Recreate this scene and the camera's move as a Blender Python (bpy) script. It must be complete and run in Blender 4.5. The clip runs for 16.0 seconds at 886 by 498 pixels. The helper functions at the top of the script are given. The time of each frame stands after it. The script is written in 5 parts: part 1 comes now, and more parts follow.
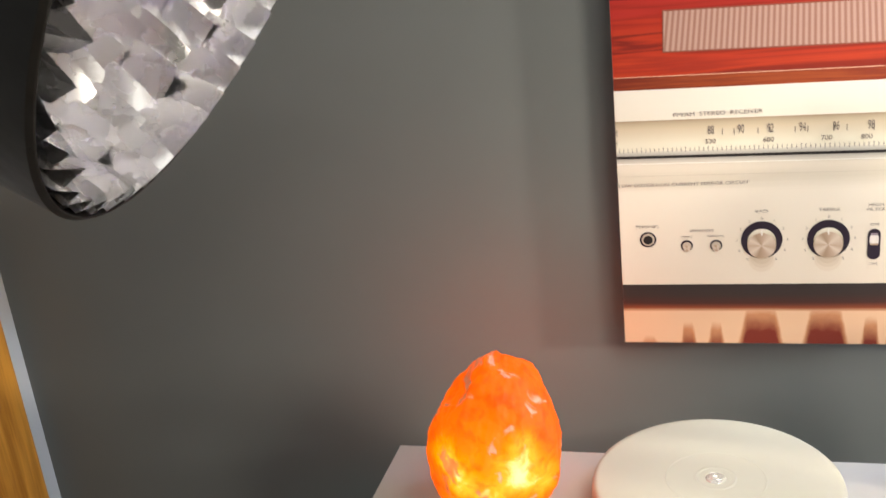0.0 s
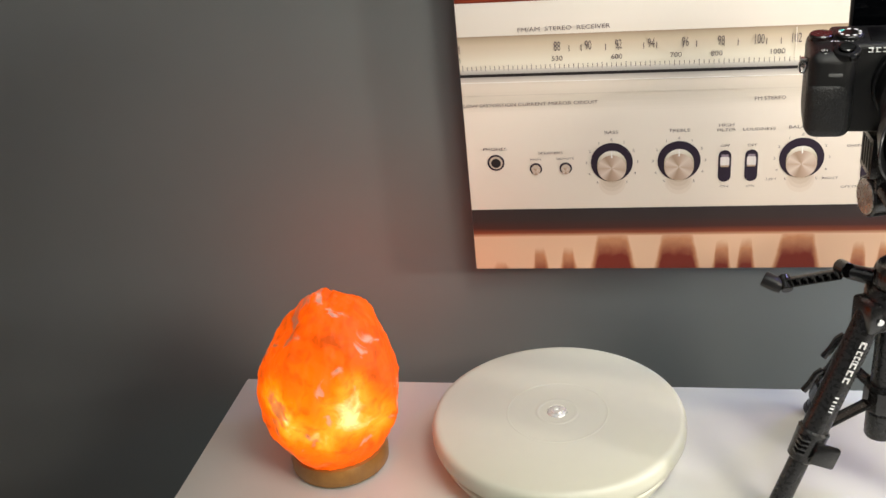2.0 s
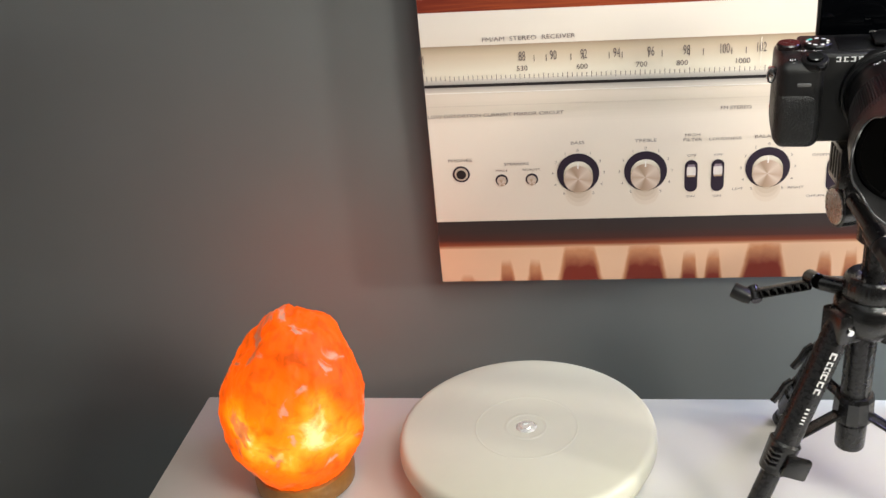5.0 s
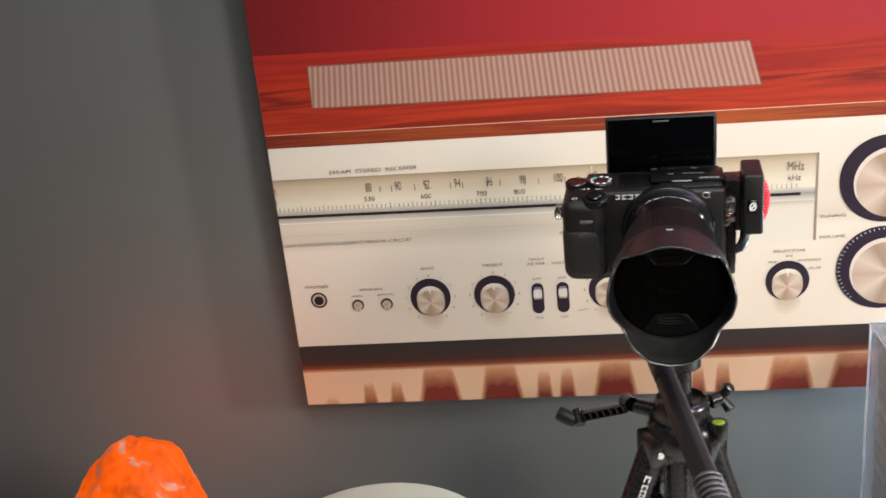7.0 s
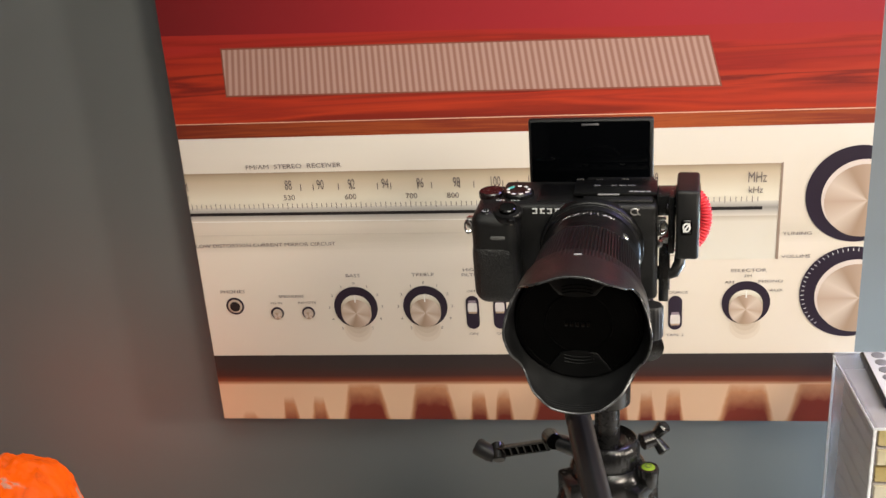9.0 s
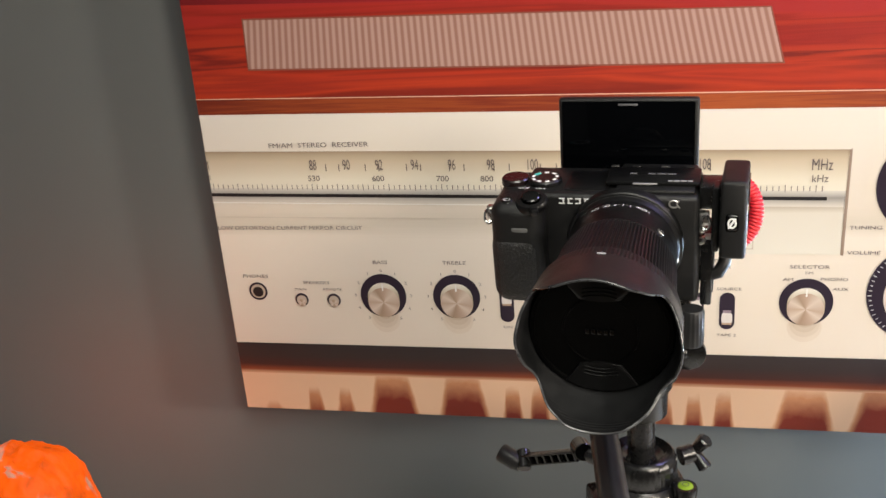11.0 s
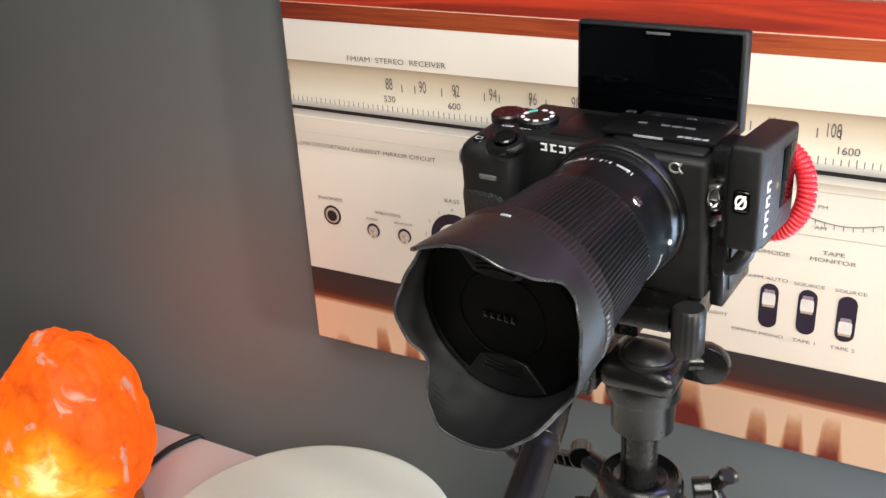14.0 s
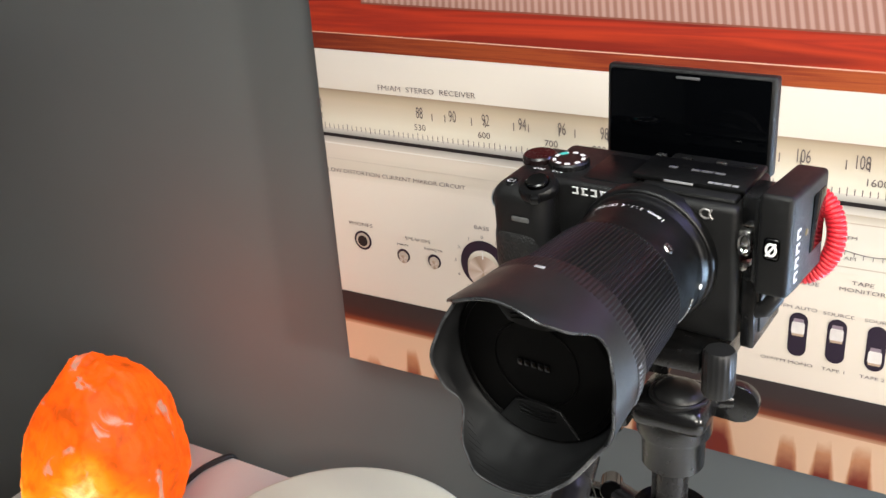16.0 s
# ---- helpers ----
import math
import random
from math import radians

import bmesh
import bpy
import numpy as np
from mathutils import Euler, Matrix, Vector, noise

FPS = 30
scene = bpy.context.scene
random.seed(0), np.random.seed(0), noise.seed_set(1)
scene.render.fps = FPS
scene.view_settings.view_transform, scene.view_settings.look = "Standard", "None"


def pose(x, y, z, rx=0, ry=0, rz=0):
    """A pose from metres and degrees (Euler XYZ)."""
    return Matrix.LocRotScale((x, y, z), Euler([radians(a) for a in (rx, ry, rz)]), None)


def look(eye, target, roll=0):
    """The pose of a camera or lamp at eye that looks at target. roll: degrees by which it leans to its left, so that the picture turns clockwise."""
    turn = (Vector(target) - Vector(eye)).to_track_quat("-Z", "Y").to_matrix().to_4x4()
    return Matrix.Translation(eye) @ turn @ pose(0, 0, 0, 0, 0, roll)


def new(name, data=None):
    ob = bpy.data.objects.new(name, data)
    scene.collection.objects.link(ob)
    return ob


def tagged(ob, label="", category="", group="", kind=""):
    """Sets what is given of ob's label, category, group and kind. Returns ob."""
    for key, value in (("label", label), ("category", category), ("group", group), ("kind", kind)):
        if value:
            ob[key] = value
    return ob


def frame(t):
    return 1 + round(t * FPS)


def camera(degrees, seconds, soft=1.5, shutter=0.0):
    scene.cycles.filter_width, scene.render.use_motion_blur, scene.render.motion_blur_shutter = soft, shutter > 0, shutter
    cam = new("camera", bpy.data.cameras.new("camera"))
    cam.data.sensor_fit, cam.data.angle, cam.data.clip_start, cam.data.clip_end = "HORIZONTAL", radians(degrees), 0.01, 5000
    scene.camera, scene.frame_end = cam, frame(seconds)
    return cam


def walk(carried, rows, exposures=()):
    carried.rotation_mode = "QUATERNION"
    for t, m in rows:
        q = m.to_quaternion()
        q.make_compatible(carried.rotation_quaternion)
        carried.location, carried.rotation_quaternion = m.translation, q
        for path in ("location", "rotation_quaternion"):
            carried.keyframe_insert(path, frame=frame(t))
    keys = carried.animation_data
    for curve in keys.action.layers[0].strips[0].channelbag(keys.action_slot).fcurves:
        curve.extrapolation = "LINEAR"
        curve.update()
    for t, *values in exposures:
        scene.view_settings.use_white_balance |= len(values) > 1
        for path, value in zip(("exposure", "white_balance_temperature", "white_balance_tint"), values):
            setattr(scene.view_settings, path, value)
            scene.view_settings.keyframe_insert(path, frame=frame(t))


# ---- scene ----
cam = camera(49.2, 16.0, shutter=0.3)
PATH = [
    (0, (0.093, -1.081, 1.367), (-0.428, 0.736, 0.716), -6.3),
    (0.5, (0.11, -1.064, 1.365), (-0.362, 0.731, 0.619), -6.3),
    (1, (0.137, -1.029, 1.364), (-0.298, 0.747, 0.553), -6.1),
    (1.5, (0.162, -1.005, 1.367), (-0.246, 0.76, 0.519), -6.0),
    (2, (0.174, -0.991, 1.368), (-0.208, 0.771, 0.502), -5.8),
    (2.5, (0.167, -0.975, 1.372), (-0.178, 0.779, 0.476), -5.2),
    (3, (0.145, -0.977, 1.36), (-0.142, 0.793, 0.474), -4.4),
    (5.3, (0.169, -0.974, 1.365), (-0.135, 0.814, 0.521), -5.4),
    (5.5, (0.168, -0.977, 1.365), (-0.118, 0.823, 0.54), -5.1),
    (6, (0.167, -0.979, 1.368), (-0.047, 0.853, 0.596), -4.6),
    (6.5, (0.244, -0.961, 1.388), (-0.016, 0.878, 0.646), -5.9),
    (7, (0.308, -0.973, 1.389), (0.044, 0.892, 0.717), -5.8),
    (7.5, (0.36, -0.952, 1.386), (0.085, 0.92, 0.738), -5.6),
    (8, (0.378, -0.924, 1.374), (0.103, 0.951, 0.733), -4.8),
    (8.5, (0.37, -0.896, 1.372), (0.109, 0.971, 0.704), -4.1),
    (11, (0.395, -0.807, 1.355), (-0.022, 1.008, 0.624), -4.5),
    (11.5, (0.395, -0.79, 1.355), (-0.06, 1.014, 0.621), -4.0),
    (12, (0.452, -0.753, 1.349), (-0.181, 0.996, 0.615), -4.8),
    (12.5, (0.458, -0.728, 1.335), (-0.241, 0.995, 0.599), -3.7),
    (13, (0.459, -0.704, 1.328), (-0.278, 0.984, 0.549), -2.3),
    (13.5, (0.5, -0.677, 1.312), (-0.36, 0.947, 0.523), -2.7),
    (14, (0.521, -0.661, 1.309), (-0.409, 0.915, 0.5), -3.2),
    (14.5, (0.527, -0.653, 1.31), (-0.435, 0.899, 0.494), -3.7),
    (15, (0.52, -0.659, 1.322), (-0.432, 0.894, 0.496), -3.8),
    (15.5, (0.521, -0.657, 1.331), (-0.448, 0.885, 0.506), -4.2),
    (16, (0.519, -0.664, 1.329), (-0.456, 0.89, 0.533), -3.9),
]
walk(cam, [(t, look(eye, target, roll)) for t, eye, target, roll in PATH], exposures=[(0, 0.42, 7100, 10), (0.5, 0.25, 7000, 10), (1.0, 0.14, 6900, 10), (2.5, 0.03, 6800, 10), (5.5, 0.10, 6700, 10), (6.5, -0.13, 6700, 11), (8.0, -0.32, 7200, 12), (11.0, -0.26, 7100, 12), (12.0, -0.10, 7000, 12), (13.0, -0.03, 6800, 11), (14.5, 0.05, 6600, 10), (16.0, 0.03, 6600, 10)])

# ---- light ----
world = bpy.data.worlds.new("room_world")
scene.world = world
world.use_nodes = True
world.node_tree.nodes["Background"].inputs[0].default_value = (0.75, 0.85, 1.0, 1)
world.node_tree.nodes["Background"].inputs[1].default_value = 0.02


def area_lamp(name, eye, target, size, power, colour):
    data = bpy.data.lights.new(name, "AREA")
    data.shape, data.size, data.energy, data.color = "DISK", size, power, colour
    lamp = new(name, data)
    lamp.matrix_world = look(eye, target)
    return lamp


def spot_lamp(name, eye, target, size, power, colour, cone):
    data = bpy.data.lights.new(name, "SPOT")
    data.energy, data.color, data.shadow_soft_size = power, colour, size
    data.spot_size, data.spot_blend = radians(cone), 1.0
    lamp = new(name, data)
    lamp.matrix_world = look(eye, target)
    return lamp


spot_lamp("key_lamp", (1.10, -1.10, 1.62), (0.42, -0.05, 0.92), 0.18, 51, (1.0, 0.94, 0.85), 100)
area_lamp("side_lamp", (2.15, -0.66, 1.34), (0.2, 0.0, 0.95), 0.14, 26, (1.0, 0.95, 0.88))
# unseen overhead fill, its disc widened for soft light and broad highlights
area_lamp("ceiling_fill", (0.25, -1.10, 2.37), (0.25, -1.08, 0.8), 1.7, 5.2, (0.93, 0.97, 1.0))
area_lamp("strip_lamp", (0.98, -0.10, 1.75), (0.78, 0.0, 1.05), 0.25, 3.8, (0.44, 0.42, 1.0))
area_lamp("low_strip_lamp", (0.98, -0.026, 0.85), (0.0, 0.0, 0.79), 0.05, 8.0, (0.52, 0.74, 1.0))
# unseen spot added to brighten the table, camera and lower wall
spot_lamp("table_fill_spot", (0.50, -0.80, 1.90), (0.36, -0.16, 0.90), 0.25, 38, (0.95, 1.0, 0.95), 62)
scene.view_settings.exposure = 0.0


# ---- materials ----
def mat(name, colour=(0.5, 0.5, 0.5), rough=0.5, metal=0.0, var=0.0, scale=40.0, bump=0.0, bump_scale=300.0, emit=None, spec=0.5, coat=0.0):
    """A surface with two scales of variation in colour and a fine relief."""
    m = bpy.data.materials.new(name)
    m.use_nodes = True
    nt = m.node_tree
    b = nt.nodes["Principled BSDF"]
    b.inputs["Base Color"].default_value = (*colour, 1)
    b.inputs["Roughness"].default_value = rough
    b.inputs["Metallic"].default_value = metal
    b.inputs["Specular IOR Level"].default_value = spec
    b.inputs["Coat Weight"].default_value = coat
    geo = nt.nodes.new("ShaderNodeNewGeometry")
    if var > 0:
        n1 = nt.nodes.new("ShaderNodeTexNoise")
        n1.inputs["Scale"].default_value = scale
        n1.inputs["Detail"].default_value = 8
        nt.links.new(geo.outputs["Position"], n1.inputs["Vector"])
        n2 = nt.nodes.new("ShaderNodeTexNoise")
        n2.inputs["Scale"].default_value = scale * 0.12
        n2.inputs["Detail"].default_value = 3
        nt.links.new(geo.outputs["Position"], n2.inputs["Vector"])
        add = nt.nodes.new("ShaderNodeMath")
        add.operation = "ADD"
        nt.links.new(n1.outputs["Fac"], add.inputs[0])
        nt.links.new(n2.outputs["Fac"], add.inputs[1])
        mr = nt.nodes.new("ShaderNodeMapRange")
        mr.inputs["From Min"].default_value, mr.inputs["From Max"].default_value = 0.6, 1.4
        nt.links.new(add.outputs[0], mr.inputs["Value"])
        mix = nt.nodes.new("ShaderNodeMix")
        mix.data_type = "RGBA"
        mix.inputs["A"].default_value = (*[c * (1 - var) for c in colour], 1)
        mix.inputs["B"].default_value = (*[min(1, c * (1 + var)) for c in colour], 1)
        nt.links.new(mr.outputs["Result"], mix.inputs["Factor"])
        nt.links.new(mix.outputs["Result"], b.inputs["Base Color"])
        mr2 = nt.nodes.new("ShaderNodeMapRange")
        mr2.inputs["From Min"].default_value, mr2.inputs["From Max"].default_value = 0.3, 0.7
        mr2.inputs["To Min"].default_value, mr2.inputs["To Max"].default_value = max(0.03, rough - 0.1 * var - 0.03), min(1, rough + 0.1 * var + 0.03)
        nt.links.new(n1.outputs["Fac"], mr2.inputs["Value"])
        nt.links.new(mr2.outputs["Result"], b.inputs["Roughness"])
    if bump > 0:
        n3 = nt.nodes.new("ShaderNodeTexNoise")
        n3.inputs["Scale"].default_value = bump_scale
        n3.inputs["Detail"].default_value = 4
        nt.links.new(geo.outputs["Position"], n3.inputs["Vector"])
        bp = nt.nodes.new("ShaderNodeBump")
        bp.inputs["Strength"].default_value = bump
        bp.inputs["Distance"].default_value = 0.001
        nt.links.new(n3.outputs["Fac"], bp.inputs["Height"])
        nt.links.new(bp.outputs["Normal"], b.inputs["Normal"])
    if emit:
        b.inputs["Emission Color"].default_value = (*emit[:3], 1)
        b.inputs["Emission Strength"].default_value = emit[3]
    return m


WALL = mat("grey_wall_paint", (0.150, 0.165, 0.165), 0.75, var=0.05, scale=14, bump=0.09, bump_scale=420)
SIDE = mat("pale_grey_paint", (0.42, 0.44, 0.44), 0.7, var=0.05, scale=14, bump=0.2)
CEIL = mat("ceiling_paint", (0.75, 0.74, 0.72), 0.8, var=0.04, scale=10)
REAR = mat("dim_grey_paint", (0.16, 0.16, 0.16), 0.8, var=0.04, scale=10)
FLOORM = mat("floor_boards", (0.22, 0.15, 0.09), 0.5, var=0.3, scale=12)
TABLE = mat("white_lacquer", (0.64, 0.64, 0.60), 0.32, var=0.025, scale=18, bump=0.06, bump_scale=90)
TTWHITE = mat("white_plastic", (0.55, 0.55, 0.46), 0.38, var=0.02, scale=60, bump=0.08, bump_scale=900)
CLEARCAP = mat("clear_plastic_cap", (0.72, 0.73, 0.70), 0.16, 0.45, var=0.35, scale=420, bump=0.5, bump_scale=300)
CHROME = mat("chrome", (0.82, 0.82, 0.82), 0.12, 1.0, var=0.08, scale=300)
STEEL = mat("steel", (0.55, 0.54, 0.52), 0.28, 1.0, var=0.1, scale=400)
BLACK = mat("black_body_plastic", (0.0060, 0.0060, 0.0062), 0.42, var=0.25, scale=400, bump=0.35, bump_scale=2600, spec=0.38)
LEATHER = mat("black_grip_rubber", (0.010, 0.010, 0.010), 0.44, var=0.25, scale=500, bump=1.0, bump_scale=700, spec=0.55)
SATIN = mat("black_satin_barrel", (0.0025, 0.0025, 0.0027), 0.34, var=0.2, scale=300, bump=0.15, bump_scale=3000, spec=0.40)
HOODM = mat("matt_black_hood", (0.0055, 0.0057, 0.0062), 0.36, var=0.22, scale=90, bump=0.14, bump_scale=3500, spec=0.72)
RIMGLINT = mat("rim_highlight_black", (0.03, 0.031, 0.033), 0.28, var=0.6, scale=160, spec=0.7)
RUBBER = mat("black_rubber", (0.012, 0.012, 0.0125), 0.40, var=0.2, scale=300, spec=0.36)
RIBBED = mat("ribbed_rubber", (0.0055, 0.0055, 0.0058), 0.36, var=0.25, scale=300, spec=0.42)
BARREL = mat("smooth_black_barrel", (0.0026, 0.0026, 0.0028), 0.38, var=0.2, scale=200, bump=0.08, bump_scale=3000, spec=0.30)
CAPM = mat("lens_cap_plastic", (0.001, 0.001, 0.001), 0.36, var=0.2, scale=300, bump=0.2, bump_scale=2500, spec=0.12)
GLOSS = mat("gloss_black", (0.001, 0.001, 0.001), 0.1, var=0.1, scale=300, spec=0.5)
SCREEN = mat("screen_glass", (0.0008, 0.0010, 0.0014), 0.05, var=0.1, scale=200, spec=0.12)
TRIPOD = mat("tripod_black_plastic", (0.0065, 0.0065, 0.0067), 0.24, var=0.12, scale=260, bump=0.08, bump_scale=2500, spec=0.62)
LEGM = mat("anodised_black_tube", (0.030, 0.030, 0.031), 0.28, 0.55, var=0.08, scale=300)
WHITEINK = mat("white_ink", (0.78, 0.78, 0.78), 0.5, var=0.05, scale=800)
FAINTINK = mat("faint_ink", (0.10, 0.10, 0.105), 0.45, var=0.05, scale=800)
GRIPRING = mat("grey_grip_rubber", (0.07, 0.07, 0.072), 0.4, var=0.3, scale=200)
GREYINK = mat("grey_ink", (0.30, 0.30, 0.31), 0.45, var=0.05, scale=800)
RED = mat("red_cable_rubber", (0.62, 0.018, 0.03), 0.42, var=0.12, scale=300)
BURGUNDY = mat("shutter_button", (0.010, 0.005, 0.005), 0.25, var=0.1, scale=300)
BUBBLE = mat("bubble_level_fluid", (0.22, 0.36, 0.03), 0.1, var=0.1, scale=300)
CORDM = mat("black_cord", (0.012, 0.012, 0.012), 0.5, var=0.1, scale=200)
GOLDWOOD = mat("lamp_base_wood", (0.30, 0.15, 0.035), 0.35, var=0.35, scale=90, coat=0.3)
FOIL = mat("silver_foil", (0.96, 0.97, 0.99), 0.27, 1.0, var=0.05, scale=60, bump=0.06, bump_scale=50)
SHELL = mat("black_shade_cloth", (0.004, 0.0035, 0.003), 0.5, var=0.3, scale=40, bump=0.4, bump_scale=40)


def nodes_of(m):
    return m.node_tree, m.node_tree.nodes, m.node_tree.links


def wood_mat(name, dark, light, rough, stretch, scale, ring=6.0):
    """Wood with the grain along x by default; stretch gives the scale on each axis."""
    m = mat(name, light, rough)
    nt, ns, ln = nodes_of(m)
    b = ns["Principled BSDF"]
    geo = ns.new("ShaderNodeNewGeometry")
    mp = ns.new("ShaderNodeMapping")
    mp.inputs["Scale"].default_value = stretch
    ln.new(geo.outputs["Position"], mp.inputs["Vector"])
    n1 = ns.new("ShaderNodeTexNoise")
    n1.inputs["Scale"].default_value, n1.inputs["Detail"].default_value, n1.inputs["Distortion"].default_value = scale, 9, 0.8
    ln.new(mp.outputs[0], n1.inputs["Vector"])
    n2 = ns.new("ShaderNodeTexNoise")
    n2.inputs["Scale"].default_value, n2.inputs["Detail"].default_value = scale * ring, 5
    ln.new(mp.outputs[0], n2.inputs["Vector"])
    mx = ns.new("ShaderNodeMath")
    mx.operation = "MULTIPLY_ADD"
    mx.inputs[1].default_value = 0.35
    ln.new(n2.outputs["Fac"], mx.inputs[0])
    ln.new(n1.outputs["Fac"], mx.inputs[2])
    rp = ns.new("ShaderNodeValToRGB")
    rp.color_ramp.elements[0].position, rp.color_ramp.elements[0].color = 0.46, (*dark, 1)
    rp.color_ramp.elements[1].position, rp.color_ramp.elements[1].color = 0.78, (*light, 1)
    ln.new(mx.outputs[0], rp.inputs[0])
    ln.new(rp.outputs[0], b.inputs["Base Color"])
    return m


CASING = wood_mat("varnished_pine", (0.36, 0.13, 0.015), (0.62, 0.27, 0.04), 0.3, (1, 1, 0.06), 60)


# ---- building helpers ----
def empty(name, at, label, category, group="", kind=""):
    ob = new(name)
    ob.location = at
    ob.empty_display_size = 0.02
    return tagged(ob, label, category, group, kind)


def mesh_of(name, bm, material, smooth=None):
    bmesh.ops.recalc_face_normals(bm, faces=bm.faces)
    me = bpy.data.meshes.new(name)
    bm.to_mesh(me)
    bm.free()
    me.materials.append(material)
    if smooth is not None:
        for p in me.polygons:
            p.use_smooth = True
        me.set_sharp_from_angle(angle=radians(smooth))
    return me


def part(name, bm, material, parent, label="", smooth=35):
    ob = new(name, mesh_of(name, bm, material, smooth))
    if parent is not None:
        ob.parent = parent
        if parent.data is None:
            ob.matrix_parent_inverse = Matrix.Translation(parent.location).inverted()
    return tagged(ob, label)


def thing(name, bm, material, label, category, group="", kind="", smooth=35):
    return tagged(new(name, mesh_of(name, bm, material, smooth)), label, category, group, kind)


def B():
    return bmesh.new()


def box(bm, lo, hi, bevel=0.0, m=None, seg=2):
    lo, hi = Vector(lo), Vector(hi)
    r = bmesh.ops.create_cube(bm, size=1)
    vs = r["verts"]
    for v in vs:
        v.co = Vector([lo[i] + (v.co[i] + 0.5) * (hi[i] - lo[i]) for i in range(3)])
    if bevel > 0:
        es = list({e for v in vs for e in v.link_edges})
        rr = bmesh.ops.bevel(bm, geom=es, offset=bevel, segments=seg, profile=0.5, affect="EDGES")
        vs = list({v for f in rr["faces"] for v in f.verts} | {v for v in vs if v.is_valid})
    if m is not None:
        bmesh.ops.transform(bm, matrix=m, verts=vs)
    return bm


def frame_to(p0, p1):
    d = Vector(p1) - Vector(p0)
    return Matrix.Translation(p0) @ d.to_track_quat("Z", "Y").to_matrix().to_4x4(), d.length


def lathe(bm, profile, m=Matrix.Identity(4), n=32, ripple=None):
    """Revolve (radius, height) pairs about z of m. ripple(i, j) scales a radius."""
    rows = []
    for i, (r, h) in enumerate(profile):
        if r < 1e-6:
            rows.append([bm.verts.new(m @ Vector((0, 0, h)))])
        else:
            rows.append([bm.verts.new(m @ Vector((r * (ripple(i, j) if ripple else 1) * math.cos(2 * math.pi * j / n), r * (ripple(i, j) if ripple else 1) * math.sin(2 * math.pi * j / n), h))) for j in range(n)])
    for a, b in zip(rows, rows[1:]):
        for j in range(n):
            k = (j + 1) % n
            if len(a) == 1 and len(b) == 1:
                continue
            if len(a) == 1:
                bm.faces.new((a[0], b[j], b[k]))
            elif len(b) == 1:
                bm.faces.new((a[j], a[k], b[0]))
            else:
                bm.faces.new((a[j], a[k], b[k], b[j]))
    return bm


def rod(bm, p0, p1, r0, r1=None, n=20, bev=0.0006):
    r1 = r0 if r1 is None else r1
    m, L = frame_to(p0, p1)
    bev = min(bev, r0 * 0.4, r1 * 0.4, L * 0.3)
    return lathe(bm, [(0, 0), (r0 - bev, 0), (r0, bev), (r1, L - bev), (r1 - bev, L), (0, L)], m, n)


def tube(bm, pts, r, n=10, m=Matrix.Identity(4), caps=True, rad=None):
    """A tube along points."""
    pts = [m @ Vector(p) for p in pts]
    rows, up = [], None
    for i, p in enumerate(pts):
        d = (pts[min(i + 1, len(pts) - 1)] - pts[max(i - 1, 0)]).normalized()
        if up is None:
            up = d.orthogonal().normalized()
        up = (up - d * up.dot(d)).normalized()
        s = d.cross(up)
        rr = r if rad is None else rad(i)
        rows.append([bm.verts.new(p + rr * (up * math.cos(2 * math.pi * j / n) + s * math.sin(2 * math.pi * j / n))) for j in range(n)])
    for a, b in zip(rows, rows[1:]):
        for j in range(n):
            bm.faces.new((a[j], a[(j + 1) % n], b[(j + 1) % n], b[j]))
    if caps:
        bm.faces.new(rows[0])
        bm.faces.new(rows[-1])
    return bm


def prism(bm, outline, depth, m=Matrix.Identity(4), bevel=0.0):
    """Outline (x, z) pairs in the plane y = 0 of m, made depth thick along +y."""
    a = [bm.verts.new(m @ Vector((x, 0, z))) for x, z in outline]
    b = [bm.verts.new(m @ Vector((x, depth, z))) for x, z in outline]
    n = len(a)
    faces = [bm.faces.new(a), bm.faces.new(b)]
    faces += [bm.faces.new((a[i], a[(i + 1) % n], b[(i + 1) % n], b[i])) for i in range(n)]
    if bevel > 0:
        es = list(faces[0].edges) + list(faces[1].edges)
        bmesh.ops.bevel(bm, geom=es, offset=bevel, segments=2, profile=0.5, affect="EDGES")
    return bm


def text_mesh(words, size, wide=1.0, align="CENTER"):
    cu = bpy.data.curves.new("lettering", "FONT")
    cu.body, cu.size, cu.align_x, cu.align_y = words, size, align, "CENTER"
    cu.resolution_u = 3
    ob = bpy.data.objects.new("lettering", cu)
    scene.collection.objects.link(ob)
    me = bpy.data.meshes.new_from_object(ob.evaluated_get(bpy.context.evaluated_depsgraph_get()))
    bpy.data.objects.remove(ob)
    me.transform(Matrix.Diagonal((wide, 1, 1, 1)))
    return me


def lettering(words, size, m, material, parent, wide=1.0, align="CENTER", name="lettering"):
    """Words in the x-y plane of m."""
    me = text_mesh(words, size, wide, align)
    me.transform(m)
    me.materials.append(material)
    ob = new(name, me)
    ob.parent = parent
    if parent.data is None:
        ob.matrix_parent_inverse = Matrix.Translation(parent.location).inverted()
    return ob


# ---- room ----
WY = 0.012          # face of the print wall
LX, RX, BY, TOP = -0.878, 2.4, -2.6, 2.4


def slab(name, lo, hi, material, label, category):
    return thing(name, box(B(), lo, hi), material, label, category, kind="structure", smooth=None)


